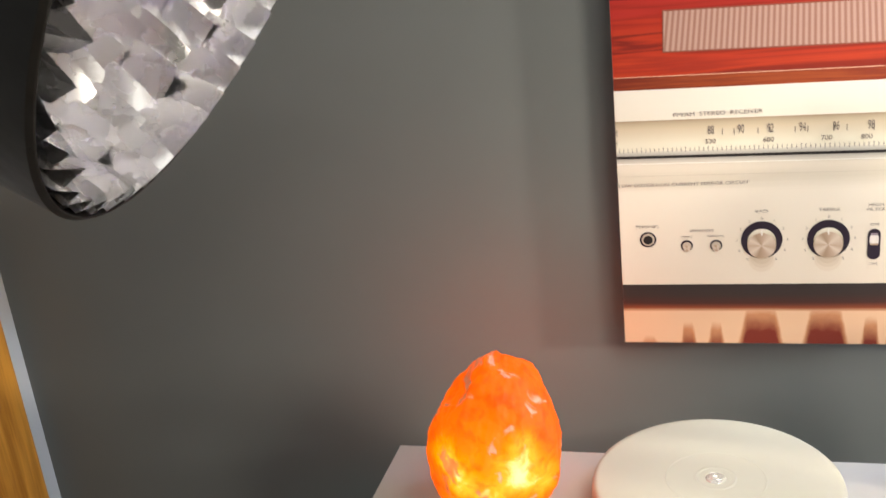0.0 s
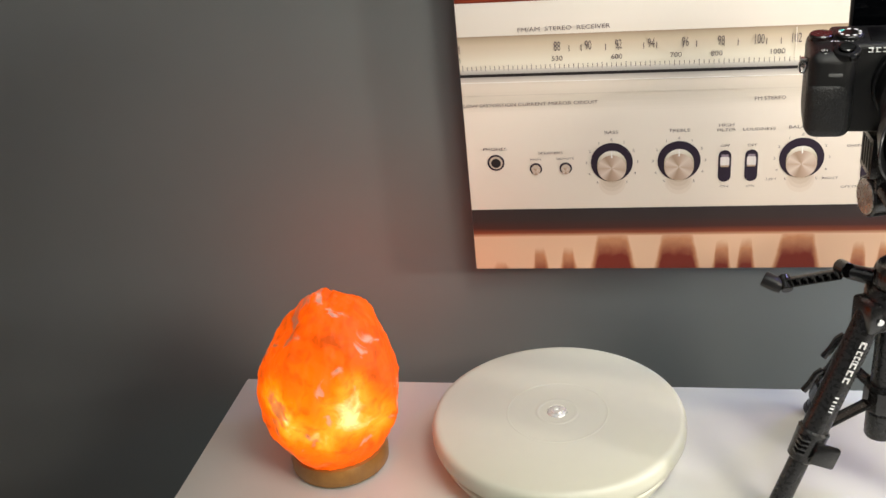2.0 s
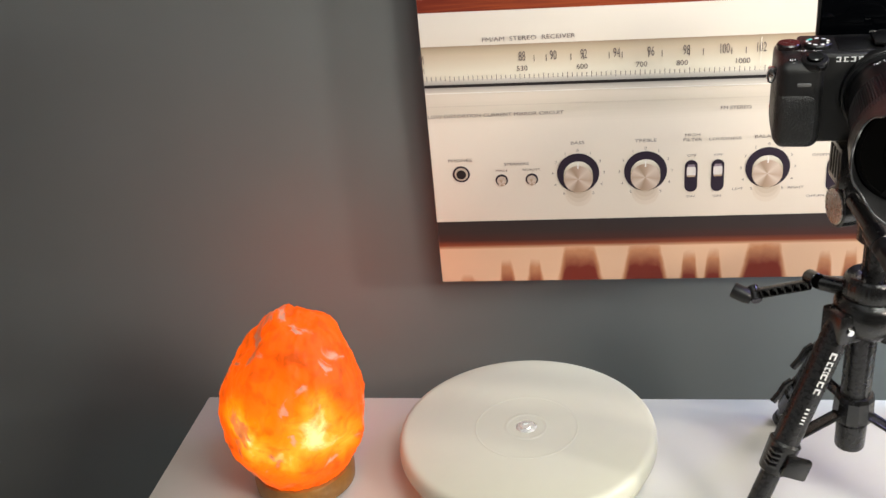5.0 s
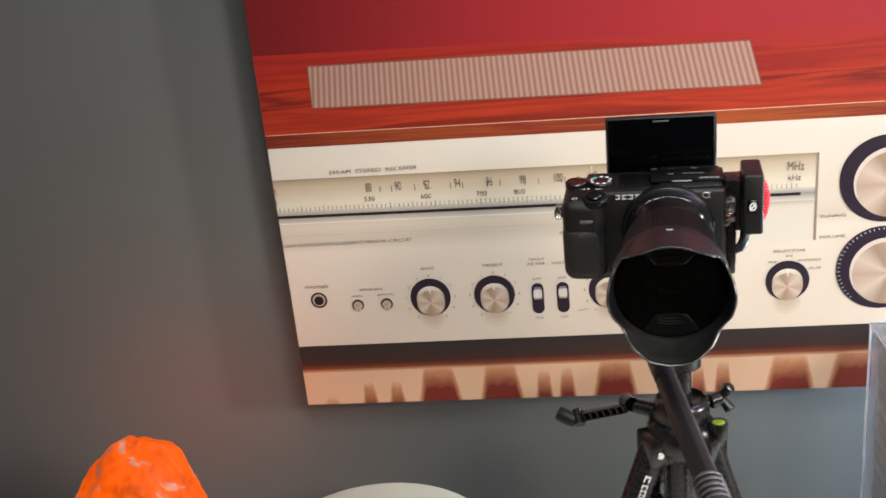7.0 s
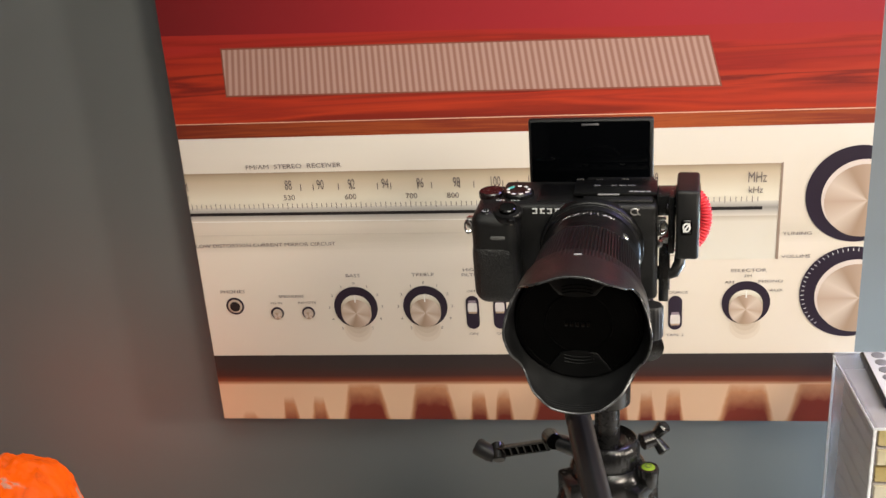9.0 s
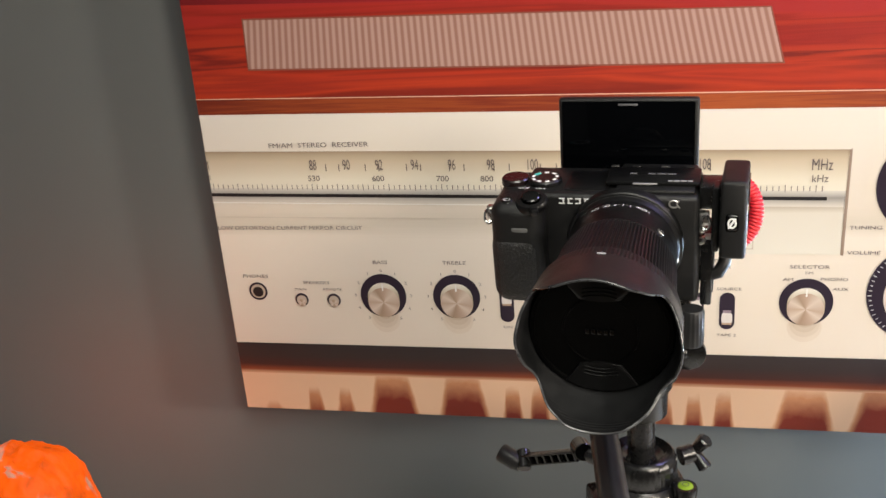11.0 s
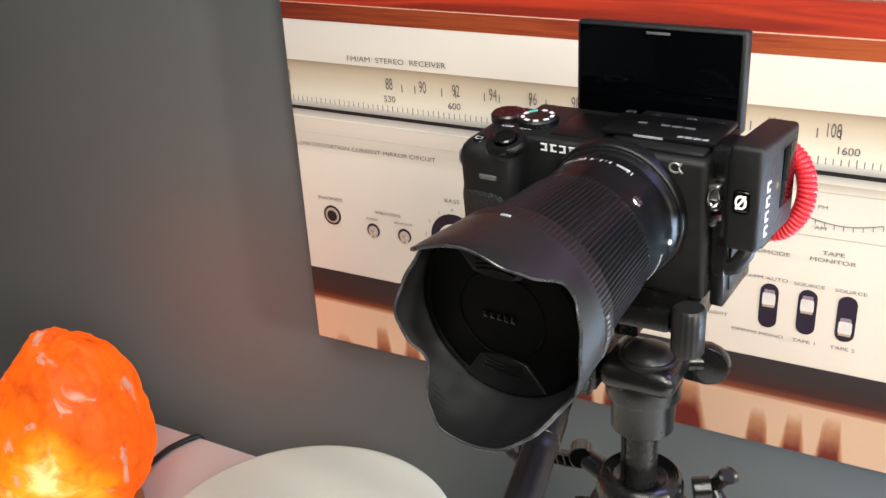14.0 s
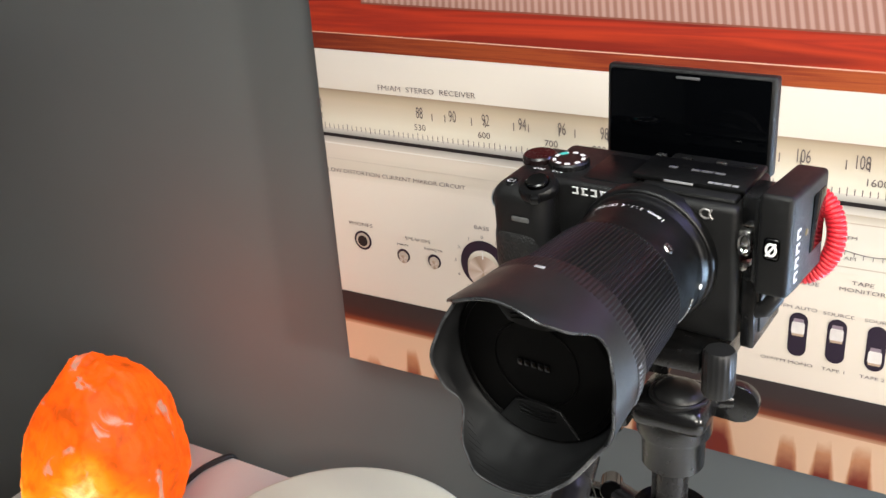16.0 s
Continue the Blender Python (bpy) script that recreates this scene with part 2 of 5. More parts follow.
slab("wall_north", (LX - 0.1, WY, 0), (RX + 0.1, WY + 0.1, TOP), WALL, "grey painted plaster wall behind the white table", "wall")
slab("wall_west", (LX - 0.1, BY, 0), (LX, WY, TOP), SIDE, "pale grey painted side wall beside a wooden door casing", "wall")
slab("wall_east", (RX, BY, 0), (RX + 0.1, WY, TOP), REAR, "grey painted plaster wall", "wall")
slab("wall_south", (LX - 0.1, BY - 0.1, 0), (RX + 0.1, BY, TOP), REAR, "grey painted plaster wall", "wall")
slab("floor", (LX - 0.1, BY - 0.1, -0.05), (RX + 0.1, WY + 0.1, 0), FLOORM, "brown wooden floor", "floor")
slab("ceiling", (LX - 0.1, BY - 0.1, TOP), (RX + 0.1, WY + 0.1, TOP + 0.05), CEIL, "white painted ceiling", "ceiling")
bm = box(B(), (LX, -0.115, 0), (LX + 0.012, -0.023, 2.05), 0.004)
thing("door_casing", bm, CASING, "varnished orange-brown pine door casing on the side wall", "trim", kind="structure")

# ---- white table ----
TZ = 0.75
table = empty("table", (0.35, -0.33, 0), "white lacquered table with a thick plain top", "table")
part("tabletop", box(B(), (-0.277, -0.64, TZ - 0.035), (1.05, -0.080, TZ), 0.0015), TABLE, table)
for lx in (-0.25, 0.99):
    for ly in (-0.61, -0.15):
        part("leg", box(B(), (lx, ly, 0), (lx + 0.04, ly + 0.04, TZ - 0.035), 0.002), TABLE, table)

# ---- turntable ----
TC = Vector((0.1005, -0.196, TZ))
turn = empty("display_turntable", TC, "round white plastic display turntable with a clear centre cap", "turntable")
mt = Matrix.Translation(TC)
part("base_ring", lathe(B(), [(0, 0.001), (0.108, 0.001), (0.113, 0.003), (0.119, 0.014), (0.1205, 0.018), (0.1195, 0.0195), (0, 0.0195)], mt, 96), TTWHITE, turn)
part("platter", lathe(B(), [(0, 0.0225), (0.117, 0.0225), (0.1225, 0.024), (0.1253, 0.029), (0.1257, 0.034), (0.1252, 0.040), (0.1240, 0.0435), (0.1215, 0.0455), (0.119, 0.0460), (0.117, 0.0462), (0.0512, 0.0464), (0.0506, 0.0464), (0.0501, 0.0467), (0.0493, 0.0467), (0.0488, 0.0464), (0.0480, 0.0464), (0.0222, 0.0465), (0.0214, 0.0465), (0.0207, 0.0469), (0.0186, 0.0469), (0.0178, 0.0465), (0.0170, 0.0465), (0.0112, 0.0465), (0.0108, 0.0459), (0, 0.0459)], mt, 128), TTWHITE, turn)
# thin black ring put into the gap to darken it
part("gap_ring", lathe(B(), [(0.085, 0.019), (0.085, 0.023)], mt, 64), RUBBER, turn, "black ring that darkens the gap between base and platter")
cap = part("centre_cap", lathe(B(), [(0, 0.0478), (0.0030, 0.0478), (0.0034, 0.0492), (0.0062, 0.0490), (0.0070, 0.0476), (0.0084, 0.0478), (0.0098, 0.0470), (0.0105, 0.0459)], mt, 9), CLEARCAP, turn, "clear shiny faceted centre cap", smooth=10)

# ---- salt lamp ----
LC = Vector((-0.121, -0.223, TZ))


def salt_material():
    m = bpy.data.materials.new("glowing_rock_salt")
    m.use_nodes = True
    nt, ns, ln = nodes_of(m)
    b = ns["Principled BSDF"]
    geo = ns.new("ShaderNodeNewGeometry")

    def noise_tex(scale, detail=6, distort=0.0):
        n = ns.new("ShaderNodeTexNoise")
        n.inputs["Scale"].default_value, n.inputs["Detail"].default_value, n.inputs["Distortion"].default_value = scale, detail, distort
        ln.new(geo.outputs["Position"], n.inputs["Vector"])
        return n.outputs["Fac"]

    def op(kind, a, c, clamp=False):
        n = ns.new("ShaderNodeMath")
        n.operation, n.use_clamp = kind, clamp
        for i, v in ((0, a), (1, c)):
            if isinstance(v, (int, float)):
                n.inputs[i].default_value = v
            else:
                ln.new(v, n.inputs[i])
        return n.outputs[0]

    def near(p, radius):
        d = ns.new("ShaderNodeVectorMath")
        d.operation = "DISTANCE"
        ln.new(geo.outputs["Position"], d.inputs[0])
        d.inputs[1].default_value = p
        mr = ns.new("ShaderNodeMapRange")
        mr.interpolation_type = "SMOOTHERSTEP"
        mr.inputs["From Min"].default_value, mr.inputs["From Max"].default_value = radius, 0.0
        ln.new(d.outputs["Value"], mr.inputs["Value"])
        return mr.outputs["Result"]

    # thin places over the bulb glow brightest
    glow = op("MULTIPLY", near(LC + Vector((0.006, -0.04, 0.090)), 0.085), 0.36)
    for dx, dy, dz, rad in ((-0.042, -0.050, 0.112, 0.024), (-0.028, -0.060, 0.099, 0.030), (-0.013, -0.066, 0.087, 0.028), (0.010, -0.068, 0.070, 0.022), (0.042, -0.050, 0.122, 0.024), (0.038, -0.054, 0.107, 0.030), (0.029, -0.060, 0.092, 0.030), (0.050, -0.040, 0.084, 0.034), (0.056, -0.026, 0.070, 0.028)):
        glow = op("ADD", glow, op("MULTIPLY", near(LC + Vector((dx, dy, dz)), rad * 1.25), 0.38))
    # extra glow added on the unseen side, to warm the wall behind
    back = op("MULTIPLY", near(LC + Vector((-0.018, 0.085, 0.105)), 0.072), 16.0)
    rough_noise = noise_tex(48, 8, 0.8)
    glow = op("MULTIPLY", glow, op("ADD", op("MULTIPLY", rough_noise, 1.5), 0.2))
    ramp = ns.new("ShaderNodeValToRGB")
    cr = ramp.color_ramp
    cr.elements[0].position, cr.elements[0].color = 0.0, (0.86, 0.095, 0.0008, 1)
    cr.elements[1].position, cr.elements[1].color = 1.0, (1.0, 0.45, 0.16, 1)
    for p, c in ((0.35, (1.0, 0.165, 0.0015, 1)), (0.7, (1.0, 0.235, 0.016, 1))):
        e = cr.elements.new(p)
        e.color = c
    ln.new(glow, ramp.inputs[0])
    big = noise_tex(16, 5, 0.5)
    pits = ns.new("ShaderNodeMapRange")
    pits.inputs["From Min"].default_value, pits.inputs["From Max"].default_value = 0.30, 0.52
    pits.inputs["To Min"].default_value, pits.inputs["To Max"].default_value = 0.60, 1.0
    ln.new(noise_tex(70, 10, 0.6), pits.inputs["Value"])
    strength = op("MULTIPLY", op("ADD", op("ADD", glow, back), op("ADD", op("MULTIPLY", big, 1.1), 0.44)), op("MULTIPLY", pits.outputs["Result"], 1.22))
    # pale opaque crust patches
    vein = noise_tex(27, 9, 0.9)
    mr = ns.new("ShaderNodeMapRange")
    mr.interpolation_type = "SMOOTHSTEP"
    mr.inputs["From Min"].default_value, mr.inputs["From Max"].default_value = 0.60, 0.665
    ln.new(vein, mr.inputs["Value"])
    patch = mr.outputs["Result"]
    strength = op("MULTIPLY", strength, op("SUBTRACT", 1.0, op("MULTIPLY", patch, 0.64)))
    mix = ns.new("ShaderNodeMix")
    mix.data_type = "RGBA"
    mix.inputs["A"].default_value, mix.inputs["B"].default_value = (0.16, 0.026, 0.004, 1), (0.36, 0.27, 0.215, 1)
    ln.new(patch, mix.inputs["Factor"])
    ln.new(mix.outputs["Result"], b.inputs["Base Color"])
    ln.new(ramp.outputs[0], b.inputs["Emission Color"])
    ln.new(strength, b.inputs["Emission Strength"])
    b.inputs["Roughness"].default_value = 0.6
    b.inputs["Specular IOR Level"].default_value = 0.2
    bp = ns.new("ShaderNodeBump")
    bp.inputs["Strength"].default_value, bp.inputs["Distance"].default_value = 0.6, 0.002
    ln.new(noise_tex(120, 8), bp.inputs["Height"])
    ln.new(bp.outputs["Normal"], b.inputs["Normal"])
    return m


SALT = salt_material()
lamp = empty("salt_lamp", LC, "glowing orange rock salt lamp on a round wooden base", "lamp")
bm = B()
bmesh.ops.create_icosphere(bm, subdivisions=6, radius=1)
rng = random.Random(7)
cuts = []
for i in range(46):
    d = Vector((rng.gauss(0, 1), rng.gauss(0, 1), rng.gauss(0, 0.8))).normalized()
    cuts.append((d, rng.uniform(0.88, 0.99)))
for v in bm.verts:
    d = v.co.normalized()
    r = 1.0
    for c, h in cuts:
        k = d.dot(c)
        if k > 0.2:
            r = min(r, h / k)
    r *= 1 + 0.030 * (noise.fractal(d * 2.2, 1.0, 2.0, 5)) + 0.014 * noise.noise(d * 9) + 0.010 * noise.fractal(d * 16, 1.0, 2.0, 3)
    p = d * r
    zz = p.z
    # egg outline: wide a little under the middle, narrow shoulders, blunt top
    w = 0.0725 * (1.0 if zz < -0.05 else 1.0 - 0.34 * max(0, zz + 0.05) ** 1.35)
    if zz < -0.45:
        w *= 1 - 0.10 * (-0.45 - zz)
    v.co = LC + Vector((p.x * w + 0.014 * max(0, zz) , p.y * w, 0.1015 + 0.1030 * zz))
    v.co.z = max(v.co.z, LC.z + 0.011 + 0.006 * (v.co.x - LC.x) / 0.06)
part("salt_rock", bm, SALT, lamp, "rough glowing orange salt crystal", smooth=28)
part("wooden_base", lathe(B(), [(0, 0), (0.046, 0), (0.0495, 0.003), (0.050, 0.014), (0.047, 0.020), (0.042, 0.0225), (0, 0.0225)], Matrix.Translation(LC + Vector((-0.0005, 0, 0))), 64), GOLDWOOD, lamp, "round varnished wooden base")
pts = [LC + Vector((0.0, 0.05, 0.006)), LC + Vector((-0.008, 0.085, 0.0045)), (-0.132, -0.112, TZ + 0.0035), (-0.124, -0.090, TZ + 0.004), (-0.121, -0.078, TZ + 0.001), (-0.120, -0.068, TZ - 0.03), (-0.12, -0.05, TZ - 0.3)]
cu = []
for a, c in zip(pts, pts[1:]):
    for k in range(5):
        cu.append(Vector(a).lerp(Vector(c), k / 5))
for _ in range(3):
    cu = [cu[0]] + [(cu[i - 1] + cu[i] * 2 + cu[i + 1]) / 4 for i in range(1, len(cu) - 1)] + [cu[-1]]
part("power_cord", tube(B(), cu, 0.003, 10), CORDM, lamp, "thin black power cord over the table edge")

# ---- wall print ----
CX, CZ0, CZ1, CY = 0.6255, 0.865, 1.345, -0.02
print_ = empty("canvas_print", (CX / 2, CY, CZ0), "canvas print of a silver and red-wood stereo receiver", "wall art")


def flat(outline, level, material, name, label=""):
    """A printed area on the canvas: outline of (x, z), level counts the ink layers."""
    b = B()
    y = CY - 0.0003 * level
    b.faces.new([b.verts.new((x, y, z)) for x, z in outline])
    return part(name, b, material, print_, label, smooth=None)


def disc_outline(x, z, rx, rz=None, n=48, a0=0.0, a1=2 * math.pi):
    rz = rz or rx
    full = abs(a1 - a0 - 2 * math.pi) < 1e-6
    return [(x + rx * math.cos(a0 + (a1 - a0) * i / (n if full else n - 1)), z + rz * math.sin(a0 + (a1 - a0) * i / (n if full else n - 1))) for i in range(n)]


def ink(name, colour, rough=0.55, var=0.04, scale=60):
    return mat("print_" + name, colour, rough, var=var, scale=scale, bump=0.25, bump_scale=1800, spec=0.3)


def ramp_ink(name, axis, lo, hi, stops, grain=0.0, stretch=(2, 1, 60), rough=0.55, tilt=0.0):
    """Printed colour that runs along x or z of the canvas, with a streaky grain."""
    m = mat("print_" + name, (0.5, 0.5, 0.5), rough, bump=0.25, bump_scale=1800, spec=0.3)
    nt, ns, ln = nodes_of(m)
    b = ns["Principled BSDF"]
    geo = ns.new("ShaderNodeNewGeometry")
    sep = ns.new("ShaderNodeSeparateXYZ")
    ln.new(geo.outputs["Position"], sep.inputs[0])
    src = sep.outputs[axis]
    if tilt:
        t = ns.new("ShaderNodeMath")
        t.operation = "MULTIPLY_ADD"
        t.inputs[1].default_value = tilt
        ln.new(sep.outputs["X"], t.inputs[0])
        ln.new(src, t.inputs[2])
        src = t.outputs[0]
    mr = ns.new("ShaderNodeMapRange")
    mr.inputs["From Min"].default_value, mr.inputs["From Max"].default_value = lo, hi
    ln.new(src, mr.inputs["Value"])
    val = mr.outputs["Result"]
    if grain:
        mp = ns.new("ShaderNodeMapping")
        mp.inputs["Scale"].default_value = stretch
        ln.new(geo.outputs["Position"], mp.inputs["Vector"])
        n1 = ns.new("ShaderNodeTexNoise")
        n1.inputs["Scale"].default_value, n1.inputs["Detail"].default_value, n1.inputs["Distortion"].default_value = 3.0, 9, 0.6
        ln.new(mp.outputs[0], n1.inputs["Vector"])
        s = ns.new("ShaderNodeMath")
        s.operation = "MULTIPLY_ADD"
        s.inputs[1].default_value = grain
        ln.new(n1.outputs["Fac"], s.inputs[0])
        s2 = ns.new("ShaderNodeMath")
        s2.operation = "SUBTRACT"
        s2.inputs[1].default_value = grain * 0.5
        ln.new(val, s2.inputs[0])
        ln.new(s2.outputs[0], s.inputs[2])
        val = s.outputs[0]
    rp = ns.new("ShaderNodeValToRGB")
    cr = rp.color_ramp
    cr.elements[0].position, cr.elements[0].color = stops[0][0], (*stops[0][1], 1)
    cr.elements[1].position, cr.elements[1].color = stops[-1][0], (*stops[-1][1], 1)
    for p, c in stops[1:-1]:
        e = cr.elements.new(p)
        e.color = (*c, 1)
    ln.new(val, rp.inputs[0])
    ln.new(rp.outputs[0], b.inputs["Base Color"])
    return m


I_EDGE = ink("grey_edge", (0.23, 0.23, 0.23))
I_SILVER = ramp_ink("silver_panel", "Z", 0.939, 1.168, [(0.0, (0.69, 0.60, 0.51)), (0.30, (0.73, 0.65, 0.56)), (0.48, (0.75, 0.67, 0.58)), (0.54, (0.63, 0.56, 0.47)), (0.60, (0.69, 0.61, 0.52)), (1.0, (0.75, 0.70, 0.63))], grain=0.05, stretch=(2, 1, 160))
I_DIAL = ramp_ink("dial", "Z", 1.094, 1.132, [(0.0, (0.74, 0.69, 0.58)), (0.3, (0.72, 0.66, 0.54)), (0.75, (0.56, 0.46, 0.34)), (0.93, (0.42, 0.33, 0.23)), (1.0, (0.30, 0.22, 0.15))], grain=0.1, stretch=(2, 1, 20), tilt=0.0123)
I_RAIL = ramp_ink("rail", "Z", 1.084, 1.097, [(0.0, (0.62, 0.57, 0.51)), (0.55, (0.30, 0.28, 0.26)), (1.0, (0.62, 0.58, 0.52))], tilt=0.0123)
I_METER = ramp_ink("meter", "Z", 1.035, 1.078, [(0.0, (0.70, 0.66, 0.58)), (0.85, (0.66, 0.61, 0.53)), (1.0, (0.45, 0.38, 0.30))])
I_BLACK = ink("black", (0.016, 0.013, 0.014), 0.45)
I_INDIGO = ink("indigo_black", (0.022, 0.013, 0.026), 0.45)
I_TEXT = ink("lettering", (0.15, 0.120, 0.115), 0.55)
I_BAND = ramp_ink("dark_band", "Z", 0.906, 0.939, [(0.0, (0.60, 0.33, 0.20)), (0.12, (0.22, 0.05, 0.02)), (0.30, (0.06, 0.018, 0.014)), (0.6, (0.035, 0.022, 0.020)), (1.0, (0.030, 0.022, 0.022))], grain=0.10, stretch=(1.5, 1, 50))
I_WOOD = ramp_ink("red_wood", "Z", 1.17, 1.26, [(0.0, (0.22, 0.016, 0.007)), (0.14, (0.45, 0.038, 0.011)), (0.26, (0.30, 0.022, 0.010)), (0.36, (0.43, 0.033, 0.011)), (0.46, (0.17, 0.011, 0.007)), (0.54, (0.40, 0.032, 0.012)), (0.68, (0.40, 0.028, 0.011)), (0.78, (0.27, 0.014, 0.009)), (0.88, (0.38, 0.022, 0.014)), (1.0, (0.36, 0.019, 0.018))], grain=1.25, stretch=(0.9, 1, 20), tilt=0.02)
I_BACK = ramp_ink("red_backdrop", "X", 0.0, 0.63, [(0.0, (0.17, 0.008, 0.010)), (0.35, (0.31, 0.014, 0.020)), (0.7, (0.37, 0.018, 0.027)), (1.0, (0.34, 0.018, 0.027))], grain=0.12, stretch=(2, 1, 3))
I_TRIM = ramp_ink("trim_wood", "X", 0.0, 0.63, [(0.0, (0.16, 0.020, 0.008)), (0.3, (0.30, 0.055, 0.014)), (0.5, (0.20, 0.025, 0.010)), (0.75, (0.38, 0.08, 0.02)), (1.0, (0.22, 0.03, 0.012))], grain=0.9, stretch=(4, 1, 120))
I_LINE = ink("pale_line", (0.72, 0.42, 0.30))
I_GOLD = ink("soft_shadow", (0.50, 0.41, 0.33))
I_LED = ink("red_dot", (0.55, 0.02, 0.02))


def strip_ink(feet, name):
    """Glossy table top in the print: peach with dark mirrored feet under every knob."""
    m = mat(name, (0.7, 0.45, 0.3), 0.5, bump=0.25, bump_scale=1800, spec=0.3)
    nt, ns, ln = nodes_of(m)
    b = ns["Principled BSDF"]
    geo = ns.new("ShaderNodeNewGeometry")
    sep = ns.new("ShaderNodeSeparateXYZ")
    nz = ns.new("ShaderNodeTexNoise")
    nz.inputs["Scale"].default_value, nz.inputs["Detail"].default_value = 90, 4
    ln.new(geo.outputs["Position"], nz.inputs["Vector"])
    ln.new(geo.outputs["Position"], sep.inputs[0])
    mx = ns.new("ShaderNodeMapRange")
    mx.inputs["From Max"].default_value = CX
    ln.new(sep.outputs["X"], mx.inputs["Value"])
    rp = ns.new("ShaderNodeValToRGB")
    rp.color_ramp.interpolation = "EASE"
    cr = rp.color_ramp
    keys = [(0.0, 0.0)]
    for x, w, h in feet:
        for p, v in ((x - 0.95 * w, 0.0), (x - 0.50 * w, h), (x + 0.50 * w, h), (x + 0.95 * w, 0.0)):
            keys.append((max(p, keys[-1][0] + 0.0012), v))
    cr.elements[0].position, cr.elements[0].color = 0.0, (0, 0, 0, 1)
    cr.elements[1].position, cr.elements[1].color = 1.0, (0, 0, 0, 1)
    for p, v in keys[1:]:
        e = cr.elements.new(p / CX)
        e.color = (v, v, v, 1)
    ln.new(mx.outputs["Result"], rp.inputs[0])
    mz = ns.new("ShaderNodeMapRange")
    mz.inputs["From Min"].default_value, mz.inputs["From Max"].default_value = 0.865, 0.911
    ln.new(sep.outputs["Z"], mz.inputs["Value"])
    sub = ns.new("ShaderNodeMath")
    sub.operation = "SUBTRACT"
    ln.new(rp.outputs[0], sub.inputs[0])
    ln.new(mz.outputs["Result"], sub.inputs[1])
    ad = ns.new("ShaderNodeMath")
    ad.operation = "MULTIPLY_ADD"
    ad.inputs[1].default_value = 0.25
    ln.new(nz.outputs["Fac"], ad.inputs[0])
    ln.new(sub.outputs[0], ad.inputs[2])
    fin = ns.new("ShaderNodeValToRGB")
    fc = fin.color_ramp
    fc.elements[0].position, fc.elements[0].color = 0.10, (0.70, 0.45, 0.30, 1)
    fc.elements[1].position, fc.elements[1].color = 0.80, (0.17, 0.022, 0.012, 1)
    e = fc.elements.new(0.36)
    e.color = (0.50, 0.22, 0.11, 1)
    ln.new(ad.outputs[0], fin.inputs[0])
    ln.new(fin.outputs[0], b.inputs["Base Color"])
    return m


def knob_face(x, z, name):
    """Brushed copper-silver disc: brightness turns about the centre."""
    m = mat("print_" + name, (0.6, 0.5, 0.45), 0.5, bump=0.25, bump_scale=1800, spec=0.3)
    nt, ns, ln = nodes_of(m)
    b = ns["Principled BSDF"]
    geo = ns.new("ShaderNodeNewGeometry")
    sub = ns.new("ShaderNodeVectorMath")
    sub.operation = "SUBTRACT"
    sub.inputs[1].default_value = (x, 0, z)
    ln.new(geo.outputs["Position"], sub.inputs[0])
    sep = ns.new("ShaderNodeSeparateXYZ")
    ln.new(sub.outputs[0], sep.inputs[0])
    at = ns.new("ShaderNodeMath")
    at.operation = "ARCTAN2"
    ln.new(sep.outputs["Z"], at.inputs[0])
    ln.new(sep.outputs["X"], at.inputs[1])
    mr = ns.new("ShaderNodeMapRange")
    mr.inputs["From Min"].default_value, mr.inputs["From Max"].default_value = -math.pi, math.pi
    ln.new(at.outputs[0], mr.inputs["Value"])
    rp = ns.new("ShaderNodeValToRGB")
    cr = rp.color_ramp
    A, C, D = (0.47, 0.34, 0.26, 1), (0.62, 0.51, 0.43, 1), (0.36, 0.245, 0.17, 1)
    cr.elements[0].position, cr.elements[0].color = 0.0, A
    cr.elements[1].position, cr.elements[1].color = 1.0, A
    for p, c in ((0.10, C), (0.20, D), (0.32, A), (0.40, C), (0.47, A), (0.62, C), (0.72, A), (0.83, D), (0.92, C)):
        cr.elements.new(p).color = c
    ln.new(mr.outputs["Result"], rp.inputs[0])
    ln.new(rp.outputs[0], b.inputs["Base Color"])
    return m


# the stretched cloth on its frame
part("canvas", box(B(), (0, CY, CZ0), (CX, WY - 0.001, CZ1), 0.0012), I_EDGE, print_, "stretched canvas with grey wrapped sides")
e = 0.0006
FEET = [(0.029, 0.010, 0.22), (0.074, 0.010, 0.60), (0.105, 0.010, 0.60), (0.154, 0.028, 1.02), (0.223, 0.028, 1.02), (0.270, 0.011, 0.75), (0.295, 0.011, 0.75), (0.347, 0.028, 1.02), (0.409, 0.010, 0.66), (0.435, 0.010, 0.72), (0.461, 0.011, 0.78), (0.530, 0.030, 0.95), (0.602, 0.040, 1.15)]
flat([(e, CZ0 + e), (0.3205, CZ0 + e), (0.3205, 0.9115), (e, 0.9115)], 1, strip_ink(FEET[:7], "print_mirror_strip"), "printed_area")
flat([(0.3205, CZ0 + e), (CX - e, CZ0 + e), (CX - e, 0.9115), (0.3205, 0.9115)], 1, strip_ink(FEET[7:], "print_mirror_strip_end"), "printed_area")
flat([(e, 0.906), (CX - e, 0.906), (CX - e, 0.939), (e, 0.939)], 2, I_BAND, "printed_area")
flat([(e, 0.939), (CX - e, 0.939), (CX - e, 1.160), (e, 1.168)], 1, I_SILVER, "printed_area")
flat([(e, 1.166), (CX - e, 1.158), (CX - e, 1.171), (e, 1.180)], 2, I_TRIM, "printed_area")
flat([(e, 1.180), (CX - e, 1.171), (CX - e, 1.244), (e, 1.262)], 1, I_WOOD, "printed_area")
